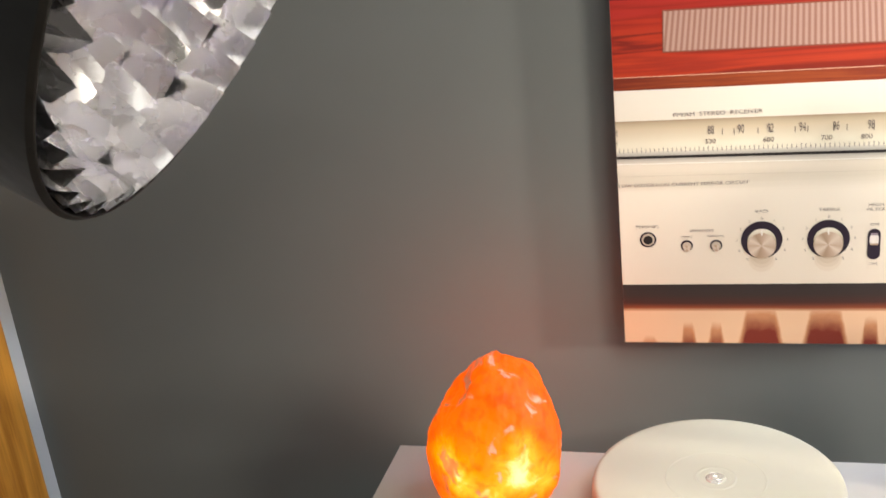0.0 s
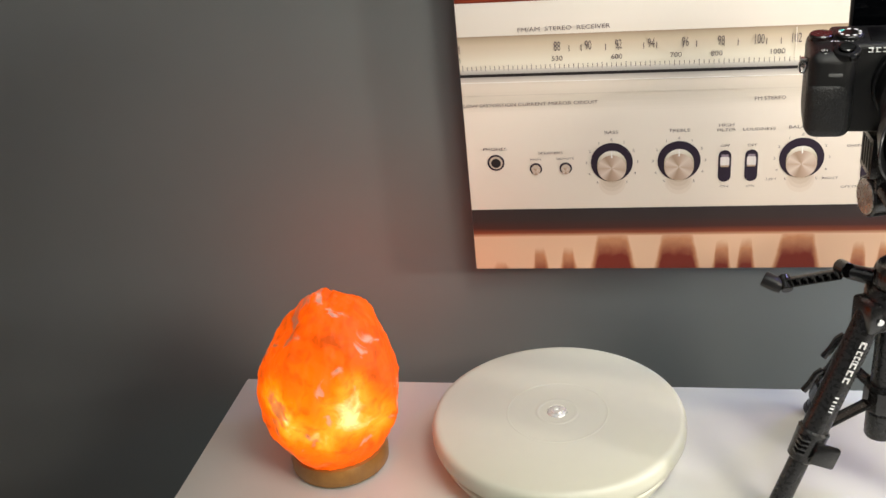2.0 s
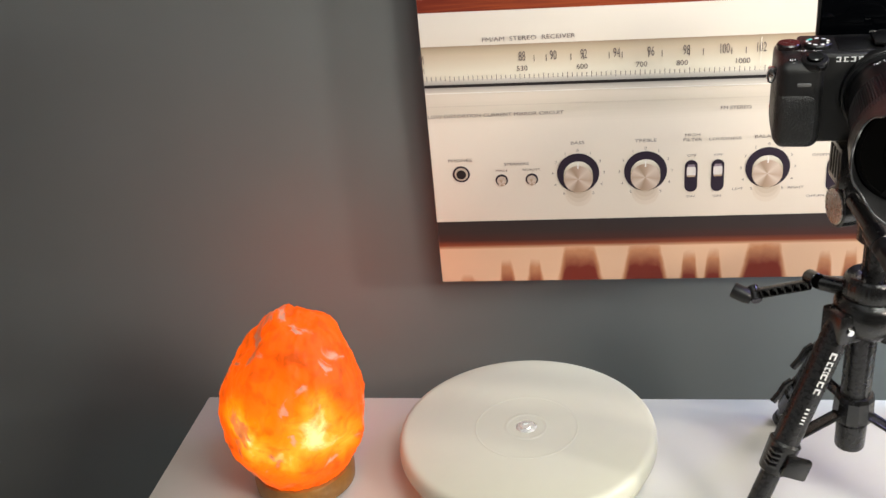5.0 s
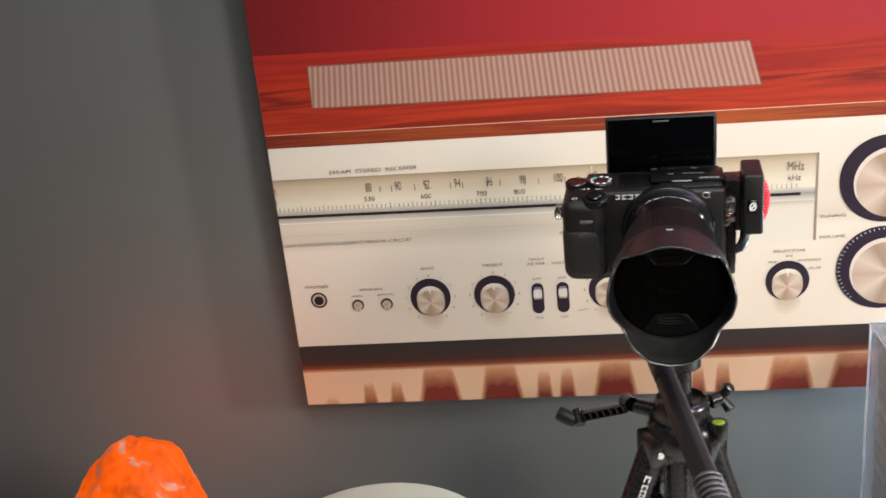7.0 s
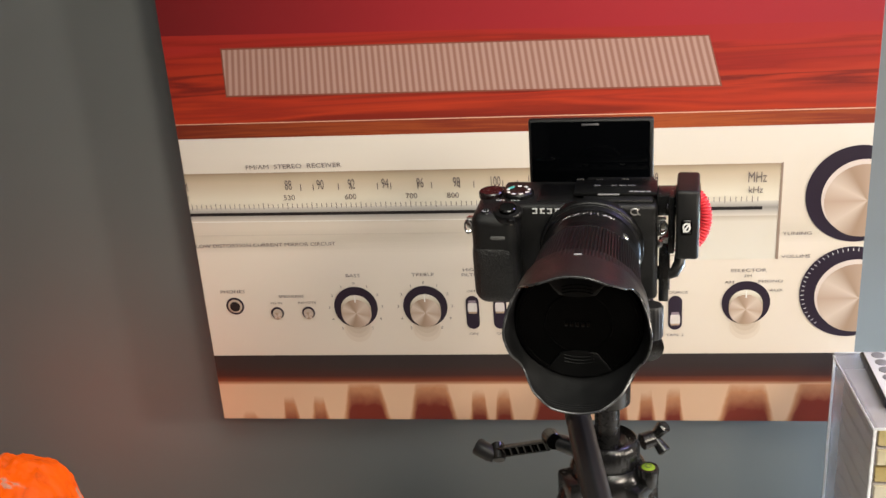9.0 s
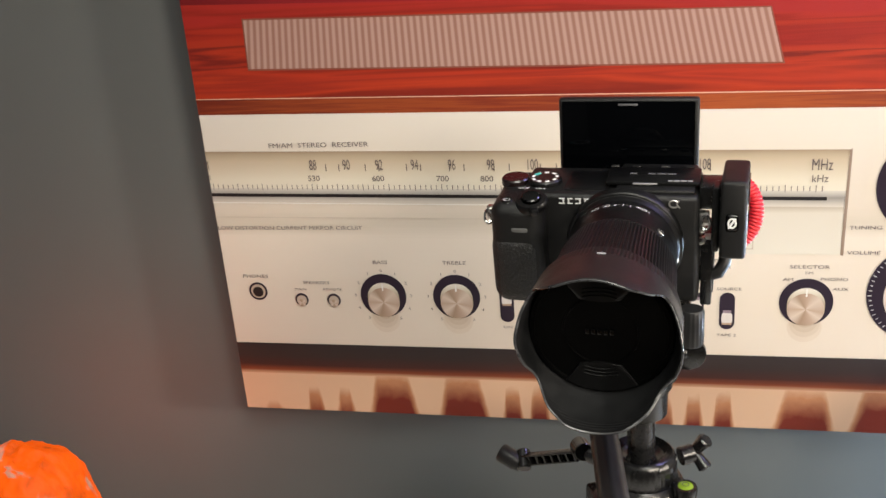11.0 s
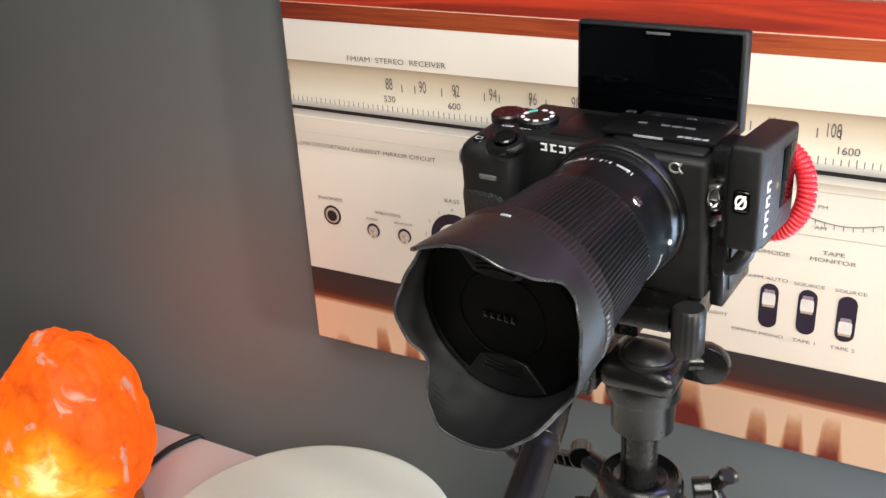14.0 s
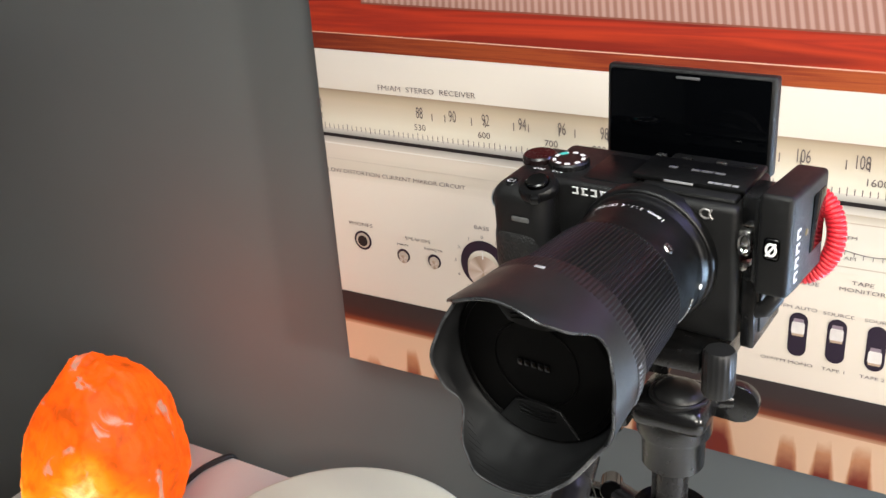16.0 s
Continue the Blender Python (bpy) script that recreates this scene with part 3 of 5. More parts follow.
flat([(e, 1.262), (CX - e, 1.244), (CX - e, CZ1 - e), (e, CZ1 - e)], 1, I_BACK, "printed_area")
flat([(e, 1.1797), (CX - e, 1.1708), (CX - e, 1.1718), (e, 1.1804)], 3, I_LINE, "printed_area")


def grille_ink():
    m = mat("print_grille", (0.5, 0.3, 0.25), 0.5, bump=0.25, bump_scale=1800, spec=0.3)
    nt, ns, ln = nodes_of(m)
    b = ns["Principled BSDF"]
    geo = ns.new("ShaderNodeNewGeometry")
    sep = ns.new("ShaderNodeSeparateXYZ")
    ln.new(geo.outputs["Position"], sep.inputs[0])
    # the slots lean outward from the middle
    cz = ns.new("ShaderNodeMath")
    cz.operation = "SUBTRACT"
    ln.new(sep.outputs["Z"], cz.inputs[0])
    cz.inputs[1].default_value = 1.222
    cx = ns.new("ShaderNodeMath")
    cx.operation = "SUBTRACT"
    ln.new(sep.outputs["X"], cx.inputs[0])
    cx.inputs[1].default_value = 0.19
    pr = ns.new("ShaderNodeMath")
    pr.operation = "MULTIPLY"
    ln.new(cz.outputs[0], pr.inputs[0])
    ln.new(cx.outputs[0], pr.inputs[1])
    sk = ns.new("ShaderNodeMath")
    sk.operation = "MULTIPLY_ADD"
    ln.new(pr.outputs[0], sk.inputs[0])
    sk.inputs[1].default_value = 0.9
    ln.new(cx.outputs[0], sk.inputs[2])
    ph = ns.new("ShaderNodeMath")
    ph.operation = "MULTIPLY"
    ln.new(sk.outputs[0], ph.inputs[0])
    ph.inputs[1].default_value = 2 * math.pi / 0.0057
    sn = ns.new("ShaderNodeMath")
    sn.operation = "SINE"
    ln.new(ph.outputs[0], sn.inputs[0])
    mr = ns.new("ShaderNodeMapRange")
    mr.inputs["From Min"].default_value, mr.inputs["From Max"].default_value = -1, 1
    ln.new(sn.outputs[0], mr.inputs["Value"])
    rp = ns.new("ShaderNodeValToRGB")
    rp.color_ramp.elements[0].position, rp.color_ramp.elements[0].color = 0.15, (0.31, 0.155, 0.12, 1)
    rp.color_ramp.elements[1].position, rp.color_ramp.elements[1].color = 0.85, (0.46, 0.285, 0.24, 1)
    ln.new(mr.outputs["Result"], rp.inputs[0])
    ln.new(rp.outputs[0], b.inputs["Base Color"])
    return m


flat([(0.0535, 1.204), (0.4975, 1.195), (0.4855, 1.2395), (0.0545, 1.2485)], 2, ink("grille_edge", (0.24, 0.07, 0.045)), "printed_area")
flat([(0.0545, 1.2055), (0.4955, 1.1965), (0.4845, 1.2385), (0.0560, 1.2470)], 3, grille_ink(), "printed_area")

# dial window
flat([(e, 1.0975), (0.5495, 1.0905), (0.550, 1.125), (e, 1.132)], 2, I_DIAL, "printed_area")
flat([(e, 1.0845), (0.5495, 1.0765), (0.5495, 1.0905), (e, 1.0975)], 2, I_RAIL, "printed_area")
flat([(e, 1.0895), (0.5355, 1.0825), (0.5355, 1.0855), (e, 1.0925)], 3, I_BLACK, "printed_area")
flat([(0.362, 1.035), (0.549, 1.035), (0.549, 1.0765), (0.362, 1.079)], 2, I_METER, "printed_area")
flat([(0.549, 1.035), (0.5515, 1.034), (0.5520, 1.126), (0.550, 1.125)], 3, ink("window_side", (0.30, 0.22, 0.17)), "printed_area")
flat([(e, 1.0830), (0.36, 1.0782), (0.36, 1.0792), (e, 1.0840)], 3, ink("bright_ledge", (0.80, 0.77, 0.72)), "printed_area")
flat([(e, 1.0690), (0.36, 1.0655), (0.36, 1.0662), (e, 1.0698)], 3, ink("shade_ledge", (0.60, 0.53, 0.45)), "printed_area")
for z in (1.0395, 1.0715):
    flat([(0.372, z), (0.48, z), (0.48, z + 0.0008), (0.372, z + 0.0008)], 3, I_GOLD, "printed_area")
for x in (0.372, 0.4792):
    flat([(x, 1.0395), (x + 0.0008, 1.0395), (x + 0.0008, 1.0722), (x, 1.0722)], 3, I_GOLD, "printed_area")

LM = lambda x, z, level=5: Matrix.Translation((x, CY - 0.0003 * level, z)) @ pose(0, 0, 0, 90, 0, 0)


def words(s, x, z, h, wide=1.35, align="CENTER", tall=1.0):
    return lettering(s, h * 1.30, LM(x, z) @ Matrix.Diagonal((1, tall, 1, 1)), I_TEXT, print_, wide, align)


words("FM/AM  STEREO  RECEIVER", 0.0625, 1.1365, 0.0047, 1.28, "LEFT")
words("LOW DISTORTION CURRENT MIRROR CIRCUIT", 0.0010, 1.0585, 0.0040, 1.26, "LEFT")
words("FM STEREO", 0.296, 1.0562, 0.0040, 1.16, "LEFT")
for s, x in (("88", 0.102), ("90", 0.133), ("92", 0.163), ("94", 0.195), ("96", 0.228), ("98", 0.262), ("100", 0.2975), ("102", 0.332), ("104", 0.366), ("106", 0.402), ("108", 0.439)):
    words(s, x, 1.1190 - 0.011 * x, 0.0104, 0.52)
for s, x in (("530", 0.1015), ("600", 0.161), ("700", 0.219), ("800", 0.258), ("1000", 0.315), ("1400", 0.405), ("1600", 0.449)):
    words(s, x, 1.1070 - 0.0125 * x, 0.0056, 1.05)
words("MHz", 0.530, 1.1125, 0.0107, 0.62)
words("kHz", 0.529, 1.1010, 0.0068, 0.9)
words("M", 0.0005, 1.1185, 0.0095, 0.5)
words("M", 0.0005, 1.1075, 0.0056, 0.7)
b = B()
for i in range(30):
    x = 0.102 + 0.0119 * i * (1 + 0.004 * i)
    if x < 0.47 and i % 3:
        z = 1.1170 - 0.011 * x
        b.faces.new([b.verts.new((x + dx, CY - 0.0015, z + dz)) for dx, dz in ((-0.0004, -0.0032), (0.0004, -0.0032), (0.0004, 0.0032), (-0.0004, 0.0032))])
for i in range(112):
    x = 0.004 + 0.00475 * i
    z = 1.0990 - 0.0118 * x
    h = 0.0022 if i % 5 else 0.0030
    if x < 0.542:
        b.faces.new([b.verts.new((x + dx, CY - 0.0015, z + dz)) for dx, dz in ((-0.0003, -h), (0.0003, -h), (0.0003, h), (-0.0003, h))])
part("scale_print", b, I_TEXT, print_, smooth=None)
flat([(0.3315, 1.0935), (0.3323, 1.0935), (0.3323, 1.126), (0.3315, 1.126)], 6, ink("pointer", (0.78, 0.70, 0.60)), "printed_area")
flat(disc_outline(0.3445, 1.0562, 0.0024, n=20), 4, I_LED, "printed_area")

words("PHONES", 0.0312, 1.0098, 0.0036, 1.45)
words("SPEAKERS", 0.0905, 1.0040, 0.0031, 1.5)
words("MAIN", 0.0745, 0.9970, 0.0025, 1.5)
words("REMOTE", 0.1058, 0.9972, 0.0025, 1.5)
flat(disc_outline(0.0315, 0.9942, 0.0092), 3, I_INDIGO, "printed_jack")
flat(disc_outline(0.0315, 0.9942, 0.0072), 4, I_GOLD, "printed_jack")
flat(disc_outline(0.0315, 0.9938, 0.0052), 5, I_BLACK, "printed_jack")
for x in (0.0742, 0.1060):
    flat(disc_outline(x, 0.9862, 0.0066), 3, I_INDIGO, "printed_knob")
    flat(disc_outline(x, 0.9856, 0.0050), 4, I_GOLD, "printed_knob")
    flat(disc_outline(x, 0.9830, 0.0038), 5, knob_face(x, 0.9830, "small_knob"), "printed_knob")


KNOB_SHADE = [ink("knob_shade", [0.665 - 0.050 * k, 0.565 - 0.052 * k, 0.470 - 0.052 * k]) for k in range(4)]
KNOB_SIDE = ramp_ink("knob_side", "Z", 0.990, 1.006, [(0.0, (0.42, 0.33, 0.24)), (0.45, (0.60, 0.54, 0.44)), (0.8, (0.74, 0.70, 0.61)), (1.0, (0.58, 0.52, 0.44))])
KNOB_POINTER = ink("knob_pointer", (0.78, 0.76, 0.72))


def knob(x, z, ring, face, drop, name, marks=True):
    # soft shadow below, dark ring, side of the knob, turned face with a pointer
    for k, (w, low) in enumerate(((0.94, 0.0125), (0.82, 0.0095), (0.70, 0.0068), (0.56, 0.0042))):
        o = disc_outline(x, z - ring - low + face * 0.7, face * w, n=28)
        flat(o, 2 + 0.2 * k, KNOB_SHADE[k], "printed_knob")
    flat(disc_outline(x, z, ring), 3, I_INDIGO, "printed_knob")
    side = disc_outline(x, z - drop * 0.30, face * 1.02, n=20, a0=0, a1=math.pi) + disc_outline(x, z - drop, face * 1.02, n=20, a0=math.pi, a1=2 * math.pi)
    flat(side, 4, KNOB_SIDE, "printed_knob")
    flat(disc_outline(x, z - drop, face), 5, knob_face(x, z - drop, name), "printed_knob")
    flat([(x - 0.0007, z - drop + face * 0.80), (x + 0.0007, z - drop + face * 0.80), (x + 0.0006, z - drop * 0.30 + face), (x - 0.0006, z - drop * 0.30 + face)], 6, KNOB_POINTER, "printed_knob")
    if marks:
        for k in range(-5, 6):
            a = radians(90 - k * 29)
            words(str(abs(k)), x + (ring + 0.0048) * math.cos(a), z - 0.001 + (ring + 0.0045) * math.sin(a), 0.0031, 1.2)


for x, s in ((0.1545, "BASS"), (0.2235, "TREBLE"), (0.3450, "BALANCE")):
    words(s, x, 1.0250, 0.0037, 1.4)
    knob(x, 0.9915, 0.0218, 0.0148, 0.0066, "tone_knob")
words("LEFT", 0.3165, 0.9690, 0.0028, 1.5)
words("RIGHT", 0.3735, 0.9690, 0.0028, 1.5)


SLOT_BACK = ink("switch_back", (0.26, 0.20, 0.24))
SLOT_LIP = ink("switch_lip", (0.46, 0.32, 0.23))
SLOT_FACE = ink("switch_face", (0.66, 0.61, 0.58), var=0.12, scale=160)


def slide(x, z, up):
    w, h = 0.0064, 0.0175
    o = disc_outline(x, z + h - w, w, n=14, a0=0, a1=math.pi) + disc_outline(x, z - h + w, w, n=14, a0=math.pi, a1=2 * math.pi)
    flat(o, 3, I_INDIGO, "printed_switch")
    c = z + (0.004 if up else -0.008)
    flat([(x - 0.0040, c + 0.0040), (x + 0.0040, c + 0.0040), (x + 0.0034, c + 0.0088), (x - 0.0034, c + 0.0088)], 4, SLOT_BACK, "printed_switch")
    flat([(x - 0.0040, c - 0.005), (x + 0.0040, c - 0.005), (x + 0.0043, c + 0.001), (x - 0.0043, c + 0.001)], 4, SLOT_LIP, "printed_switch")
    flat([(x - 0.0042, c - 0.0030), (x + 0.0042, c - 0.0030), (x + 0.0046, c - 0.0010), (x + 0.0044, c + 0.0052), (x + 0.0034, c + 0.0062), (x - 0.0034, c + 0.0062), (x - 0.0044, c + 0.0052), (x - 0.0046, c - 0.0010)], 5, SLOT_FACE, "printed_switch")


for x in (0.2695, 0.2960):
    slide(x, 0.9845, True)
    words("OFF", x, 1.0070, 0.0028, 1.5)
    words("ON", x, 0.9620, 0.0028, 1.5)
words("HIGH", 0.270, 1.0292, 0.0033, 1.5)
words("FILTER", 0.270, 1.0240, 0.0033, 1.5)
words("LOUDNESS", 0.302, 1.0240, 0.0033, 1.5)
for x, up in ((0.4090, True), (0.4350, True), (0.4610, False)):
    slide(x, 0.9820, up)
words("MUTING/MODE", 0.398, 1.0235, 0.0033, 1.5)
words("TAPE", 0.448, 1.0290, 0.0033, 1.5)
words("MONITOR", 0.448, 1.0235, 0.0033, 1.5)
words("ON/FM AUTO", 0.4040, 1.0035, 0.0028, 1.5)
words("SOURCE", 0.4350, 1.0030, 0.0028, 1.5)
words("SOURCE", 0.4620, 1.0030, 0.0028, 1.5)
words("OFF/FM MONO", 0.4030, 0.9590, 0.0028, 1.5)
words("TAPE 1", 0.4355, 0.9590, 0.0028, 1.5)
words("TAPE 2", 0.4610, 0.9590, 0.0028, 1.5)
words("SELECTOR", 0.5260, 1.0240, 0.0035, 1.5)
words("FM", 0.5260, 1.0185, 0.0028, 1.5)
words("AM", 0.5095, 1.0125, 0.0031, 1.5)
words("PHONO", 0.5460, 1.0130, 0.0031, 1.5)
words("AUX", 0.5515, 1.0040, 0.0031, 1.5)
knob(0.5250, 0.9915, 0.0218, 0.0150, 0.0066, "selector_knob", marks=False)
words("TUNING", 0.5670, 1.0590, 0.0034, 1.5)
words("VOLUME", 0.5670, 1.0370, 0.0034, 1.5)


def big_knob(z, name, ticks):
    # cut off at the right edge of the cloth
    x = 0.6165
    clip = lambda o: [(min(px, CX - e), pz) for px, pz in o]
    flat(clip(disc_outline(x, z, 0.0445, n=72)), 3, I_INDIGO, "printed_knob")
    flat(clip(disc_outline(x + 0.004, z - 0.003, 0.0350, n=72)), 4, ink(name + "_rim", (0.70, 0.61, 0.56)), "printed_knob")
    flat(clip(disc_outline(x + 0.005, z - 0.006, 0.0335, n=72)), 5, knob_face(x + 0.008, z - 0.006, name), "printed_knob")
    if ticks:
        b = B()
        for k in range(24):
            a = radians(84 + k * 6.2)
            c, s = math.cos(a), math.sin(a)
            b.faces.new([b.verts.new((min(x + r * c - w * s, CX - e), CY - 0.0016, z + r * s + w * c)) for r, w in ((0.0405, -0.0003), (0.0430 if k % 4 else 0.0436, -0.0003), (0.0430 if k % 4 else 0.0436, 0.0003), (0.0405, 0.0003))])
        part("scale_print", b, WHITEINK, print_, smooth=None)


big_knob(1.0945, "tuning_knob", False)
big_knob(1.0010, "volume_knob", True)
# tuning meter arc
b = B()
pts = [(0.428 + 0.048 * i / 24, 1.0535 - 0.004 * math.sin(math.pi * i / 24)) for i in range(25)]
for (xa, za), (xb, zb) in zip(pts, pts[1:]):
    b.faces.new([b.verts.new(p) for p in ((xa, CY - 0.0014, za), (xb, CY - 0.0014, zb), (xb, CY - 0.0014, zb + 0.0006), (xa, CY - 0.0014, za + 0.0006))])
for i in range(0, 25, 3):
    xa, za = pts[i]
    b.faces.new([b.verts.new((xa + dx, CY - 0.0015, za + dz)) for dx, dz in ((0, -0.003), (0.0005, -0.003), (0.0005, 0), (0, 0))])
part("meter_scale", b, I_TEXT, print_, smooth=None)
words("FM", 0.4380, 1.0615, 0.0028, 1.5)
words("AM", 0.4380, 1.0465, 0.0028, 1.5)

# ---- mirrorless camera ----
CM = pose(0.3806, -0.2686, 1.1415, 4.8, 0, -5.4)      # y runs back along the lens axis, from the mount
BM = CM @ Matrix.Translation((-0.0022, 0.004, -0.0066))    # the body round it
camera_body = empty("mirrorless_camera", BM @ Vector((0, 0.02, -0.033)), "black mirrorless camera, screen flipped up, capped wide lens, on a tripod", "camera")


def cpart(name, bm, material, parent=camera_body, label="", smooth=35):
    bmesh.ops.transform(bm, matrix=BM, verts=bm.verts)
    return part(name, bm, material, parent, label, smooth)


def lpart(name, bm, material, parent=camera_body, label="", smooth=35):
    bmesh.ops.transform(bm, matrix=CM, verts=bm.verts)
    return part(name, bm, material, parent, label, smooth)


def spart(name, bm, material, parent=camera_body, label="", smooth=35):
    bmesh.ops.transform(bm, matrix=BM @ Matrix.Translation((0, 0.050, 0.029)) @ pose(0, 0, 0, -5, 0, 0) @ Matrix.Translation((-0.0046, -0.047, -0.0352)), verts=bm.verts)
    return part(name, bm, material, parent, label, smooth)


AX = pose(0, 0, 0, 90, 0, 0)      # z of a lathe turned to -y: out of the lens
body = cpart("body", box(B(), (-0.060, 0.0, -0.033), (0.0445, 0.044, 0.0362), 0.0032, seg=3), BLACK)
bm = box(B(), (-0.0765, -0.014, -0.033), (-0.044, 0.044, 0.0345), 0.0085, seg=5)
cpart("grip", bm, BLACK)
bm = box(B(), (-0.0772, -0.0153, -0.0325), (-0.0455, 0.030, 0.0150), 0.0095, seg=5)
cpart("grip_rubber", bm, LEATHER, label="textured black grip rubber")
cpart("grip_lamp", box(B(), (-0.0630, -0.0149, 0.0170), (-0.0530, -0.0115, 0.0198), 0.001), mat("smoked_lamp", (0.10, 0.10, 0.10), 0.25, var=0.1), label="small grey assist lamp")
cpart("top_plate", box(B(), (-0.034, 0.006, 0.0357), (-0.008, 0.036, 0.0368), 0.0006), SATIN)
cpart("finder_hump", box(B(), (-0.004, 0.004, 0.0350), (0.0420, 0.046, 0.0385), 0.0020), BLACK)
cpart("cold_shoe_plate", box(B(), (-0.010, 0.010, 0.0383), (0.0440, 0.034, 0.0408), 0.0010), SATIN, label="black accessory shoe plate")
cpart("maker_plate", box(B(), (0.006, 0.0095, 0.0392), (0.020, 0.0110, 0.0402), 0.0002), GREYINK)
for x0, x1, y0, m_ in ((0.014, 0.018, 0.022, FAINTINK), (0.019, 0.024, 0.022, FAINTINK), (0.025, 0.030, 0.022, FAINTINK), (0.003, 0.007, 0.022, FAINTINK), (0.026, 0.0285, 0.0115, GREYINK), (0.0292, 0.0325, 0.0115, GREYINK), (0.0332, 0.0365, 0.0115, GREYINK), (0.0372, 0.0400, 0.0115, GREYINK)):
    cpart("marking", box(B(), (x0, y0, 0.0408), (x1, y0 + 0.0018, 0.0410)), m_, smooth=None)
for x in (-0.010, 0.003, 0.020, 0.034):
    cpart("shoe_clip", box(B(), (x, 0.0365, 0.0383), (x + 0.005, 0.0390, 0.0400), 0.0004), STEEL if x in (-0.010, 0.020) else BLACK, label="small metal shoe rail clip")

# top controls
bm = lathe(B(), [(0, 0.0335), (0.0086, 0.0335), (0.0086, 0.0370), (0.0078, 0.0380), (0, 0.0380)], Matrix.Translation((-0.0668, 0.022, 0)), 40, lambda i, j: 1 + (0.02 * (j % 2) if i in (1, 2) else 0))
cpart("control_dial", bm, BURGUNDY, label="smooth dark burgundy-black control dial")
md = pose(-0.0475, 0.0180, 0.0335)
bm = lathe(B(), [(0, 0), (0.0098, 0), (0.0100, 0.0008), (0.0098, 0.0050), (0.0090, 0.0060), (0, 0.0060)], md, 60, lambda i, j: 1 + (0.03 * (j % 2) if i in (1, 2, 3) else 0))
dial = cpart("mode_dial", bm, SATIN)
b = B()
for k in range(9):
    a = 2 * math.pi * k / 9 + 0.2
    box(b, (-0.0009, -0.0013, 0.0060), (0.0009, 0.0013, 0.0062), m=md @ pose(0, 0, 0, 0, 0, math.degrees(a)) @ Matrix.Translation((0.0072, 0, 0)))
cpart("dial_marking", b, WHITEINK, dial, "white dial symbols", None)
b = B()
box(b, (-0.0012, -0.002, 0.0060), (0.0012, 0.002, 0.00622), m=md @ pose(0, 0, 0, 0, 0, 140) @ Matrix.Translation((0.0070, 0, 0)))
cpart("dial_marking", b, mat("teal_ink", (0.05, 0.45, 0.40), 0.5, var=0.05), dial, "teal auto mark", None)
st = pose(-0.0515, -0.0050, 0.0310, 14, 0, 0)
sw = cpart("power_switch", lathe(B(), [(0, 0), (0.0096, 0), (0.0098, 0.003), (0.0088, 0.0048), (0.0064, 0.0052), (0.0062, 0.0042), (0, 0.0042)], st, 40), SATIN)
cpart("switch_tab", box(B(), (-0.0022, -0.0125, 0.001), (0.0022, -0.008, 0.0048), 0.0008, m=st @ pose(0, 0, 0, 0, 0, 20)), SATIN, sw)
cpart("shutter_button", lathe(B(), [(0.0055, 0.004), (0.0055, 0.0066), (0.0048, 0.0072), (0, 0.0068)], st, 32), GLOSS, sw, "glossy shutter button")
cb = pose(-0.0662, -0.0060, 0.0328, 12, 0, 0)
cpart("custom_button", lathe(B(), [(0, 0), (0.0036, 0), (0.0036, 0.0012), (0.0030, 0.0018), (0, 0.0018)], cb, 24), GLOSS)
lettering("C1", 0.0034, BM @ cb @ Matrix.Translation((0, 0, 0.00195)), WHITEINK, camera_body, 1.2, name="button_marking")
for x, w in ((-0.0600, "OFF"), (-0.0500, "ON")):
    lettering(w, 0.0030, BM @ Matrix.Translation((x + 0.0015, 0.0076, 0.0364)), WHITEINK, camera_body, 1.25, name="switch_marking")

# marks on the front, as plain shapes
b = B()
for i in range(4):
    x = -0.0362 + i * 0.0049
    box(b, (x, -0.0005, 0.0302), (x + 0.0034, 0.0003, 0.0309), 0.0002)
    box(b, (x, -0.0005, 0.0332), (x + 0.0034, 0.0003, 0.0339), 0.0002)
    box(b, (x + (0.0004 if i % 2 else 0.0022), -0.0005, 0.0302), (x + (0.0014 if i % 2 else 0.0032), 0.0003, 0.0339), 0.0002)
cpart("front_badge", b, mat("silver_badge", (0.75, 0.75, 0.75), 0.4, 0.2, var=0.05), label="silver maker badge")
b = tube(B(), [(0.0302 + 0.0026 * math.cos(t) * (1 if t < 4 else 1), -0.0003, 0.0318 + 0.0022 * math.sin(t)) for t in [0.6 + 5.1 * i / 16 for i in range(17)]], 0.0005, 6)
tube(b, [(0.0330, -0.0003, 0.0342), (0.0318, -0.0003, 0.0318), (0.0334, -0.0003, 0.0294)], 0.0005, 6)
cpart("front_badge", b, mat("orange_grey_badge", (0.45, 0.43, 0.42), 0.35, 0.7, var=0.05), label="small grey letter-shaped badge")

# strap lugs and side parts
for x, z, s in ((-0.0790, 0.0215, -1), (0.0470, 0.0215, 1)):
    lg = cpart("strap_lug", box(B(), (x - 0.003, 0.002, z - 0.004), (x + 0.003, 0.008, z + 0.004), 0.0012), STEEL)
    ring = [(x + s * 0.001 + 0.0024 * math.cos(a), -0.0005 + 0.001 * math.sin(a), z - 0.001 + 0.0042 * math.sin(a)) for a in [2 * math.pi * i / 16 for i in range(17)]]
    cpart("lug_ring", tube(B(), ring, 0.0009, 6, caps=False), CHROME, lg)
cpart("side_bracket", box(B(), (0.0455, 0.004, -0.036), (0.0520, 0.040, 0.0060), 0.0010), TRIPOD, label="black L-shaped side bracket")
cpart("side_bracket_slot", box(B(), (0.0520, 0.010, -0.030), (0.0528, 0.030, -0.004), 0.0003), RUBBER)
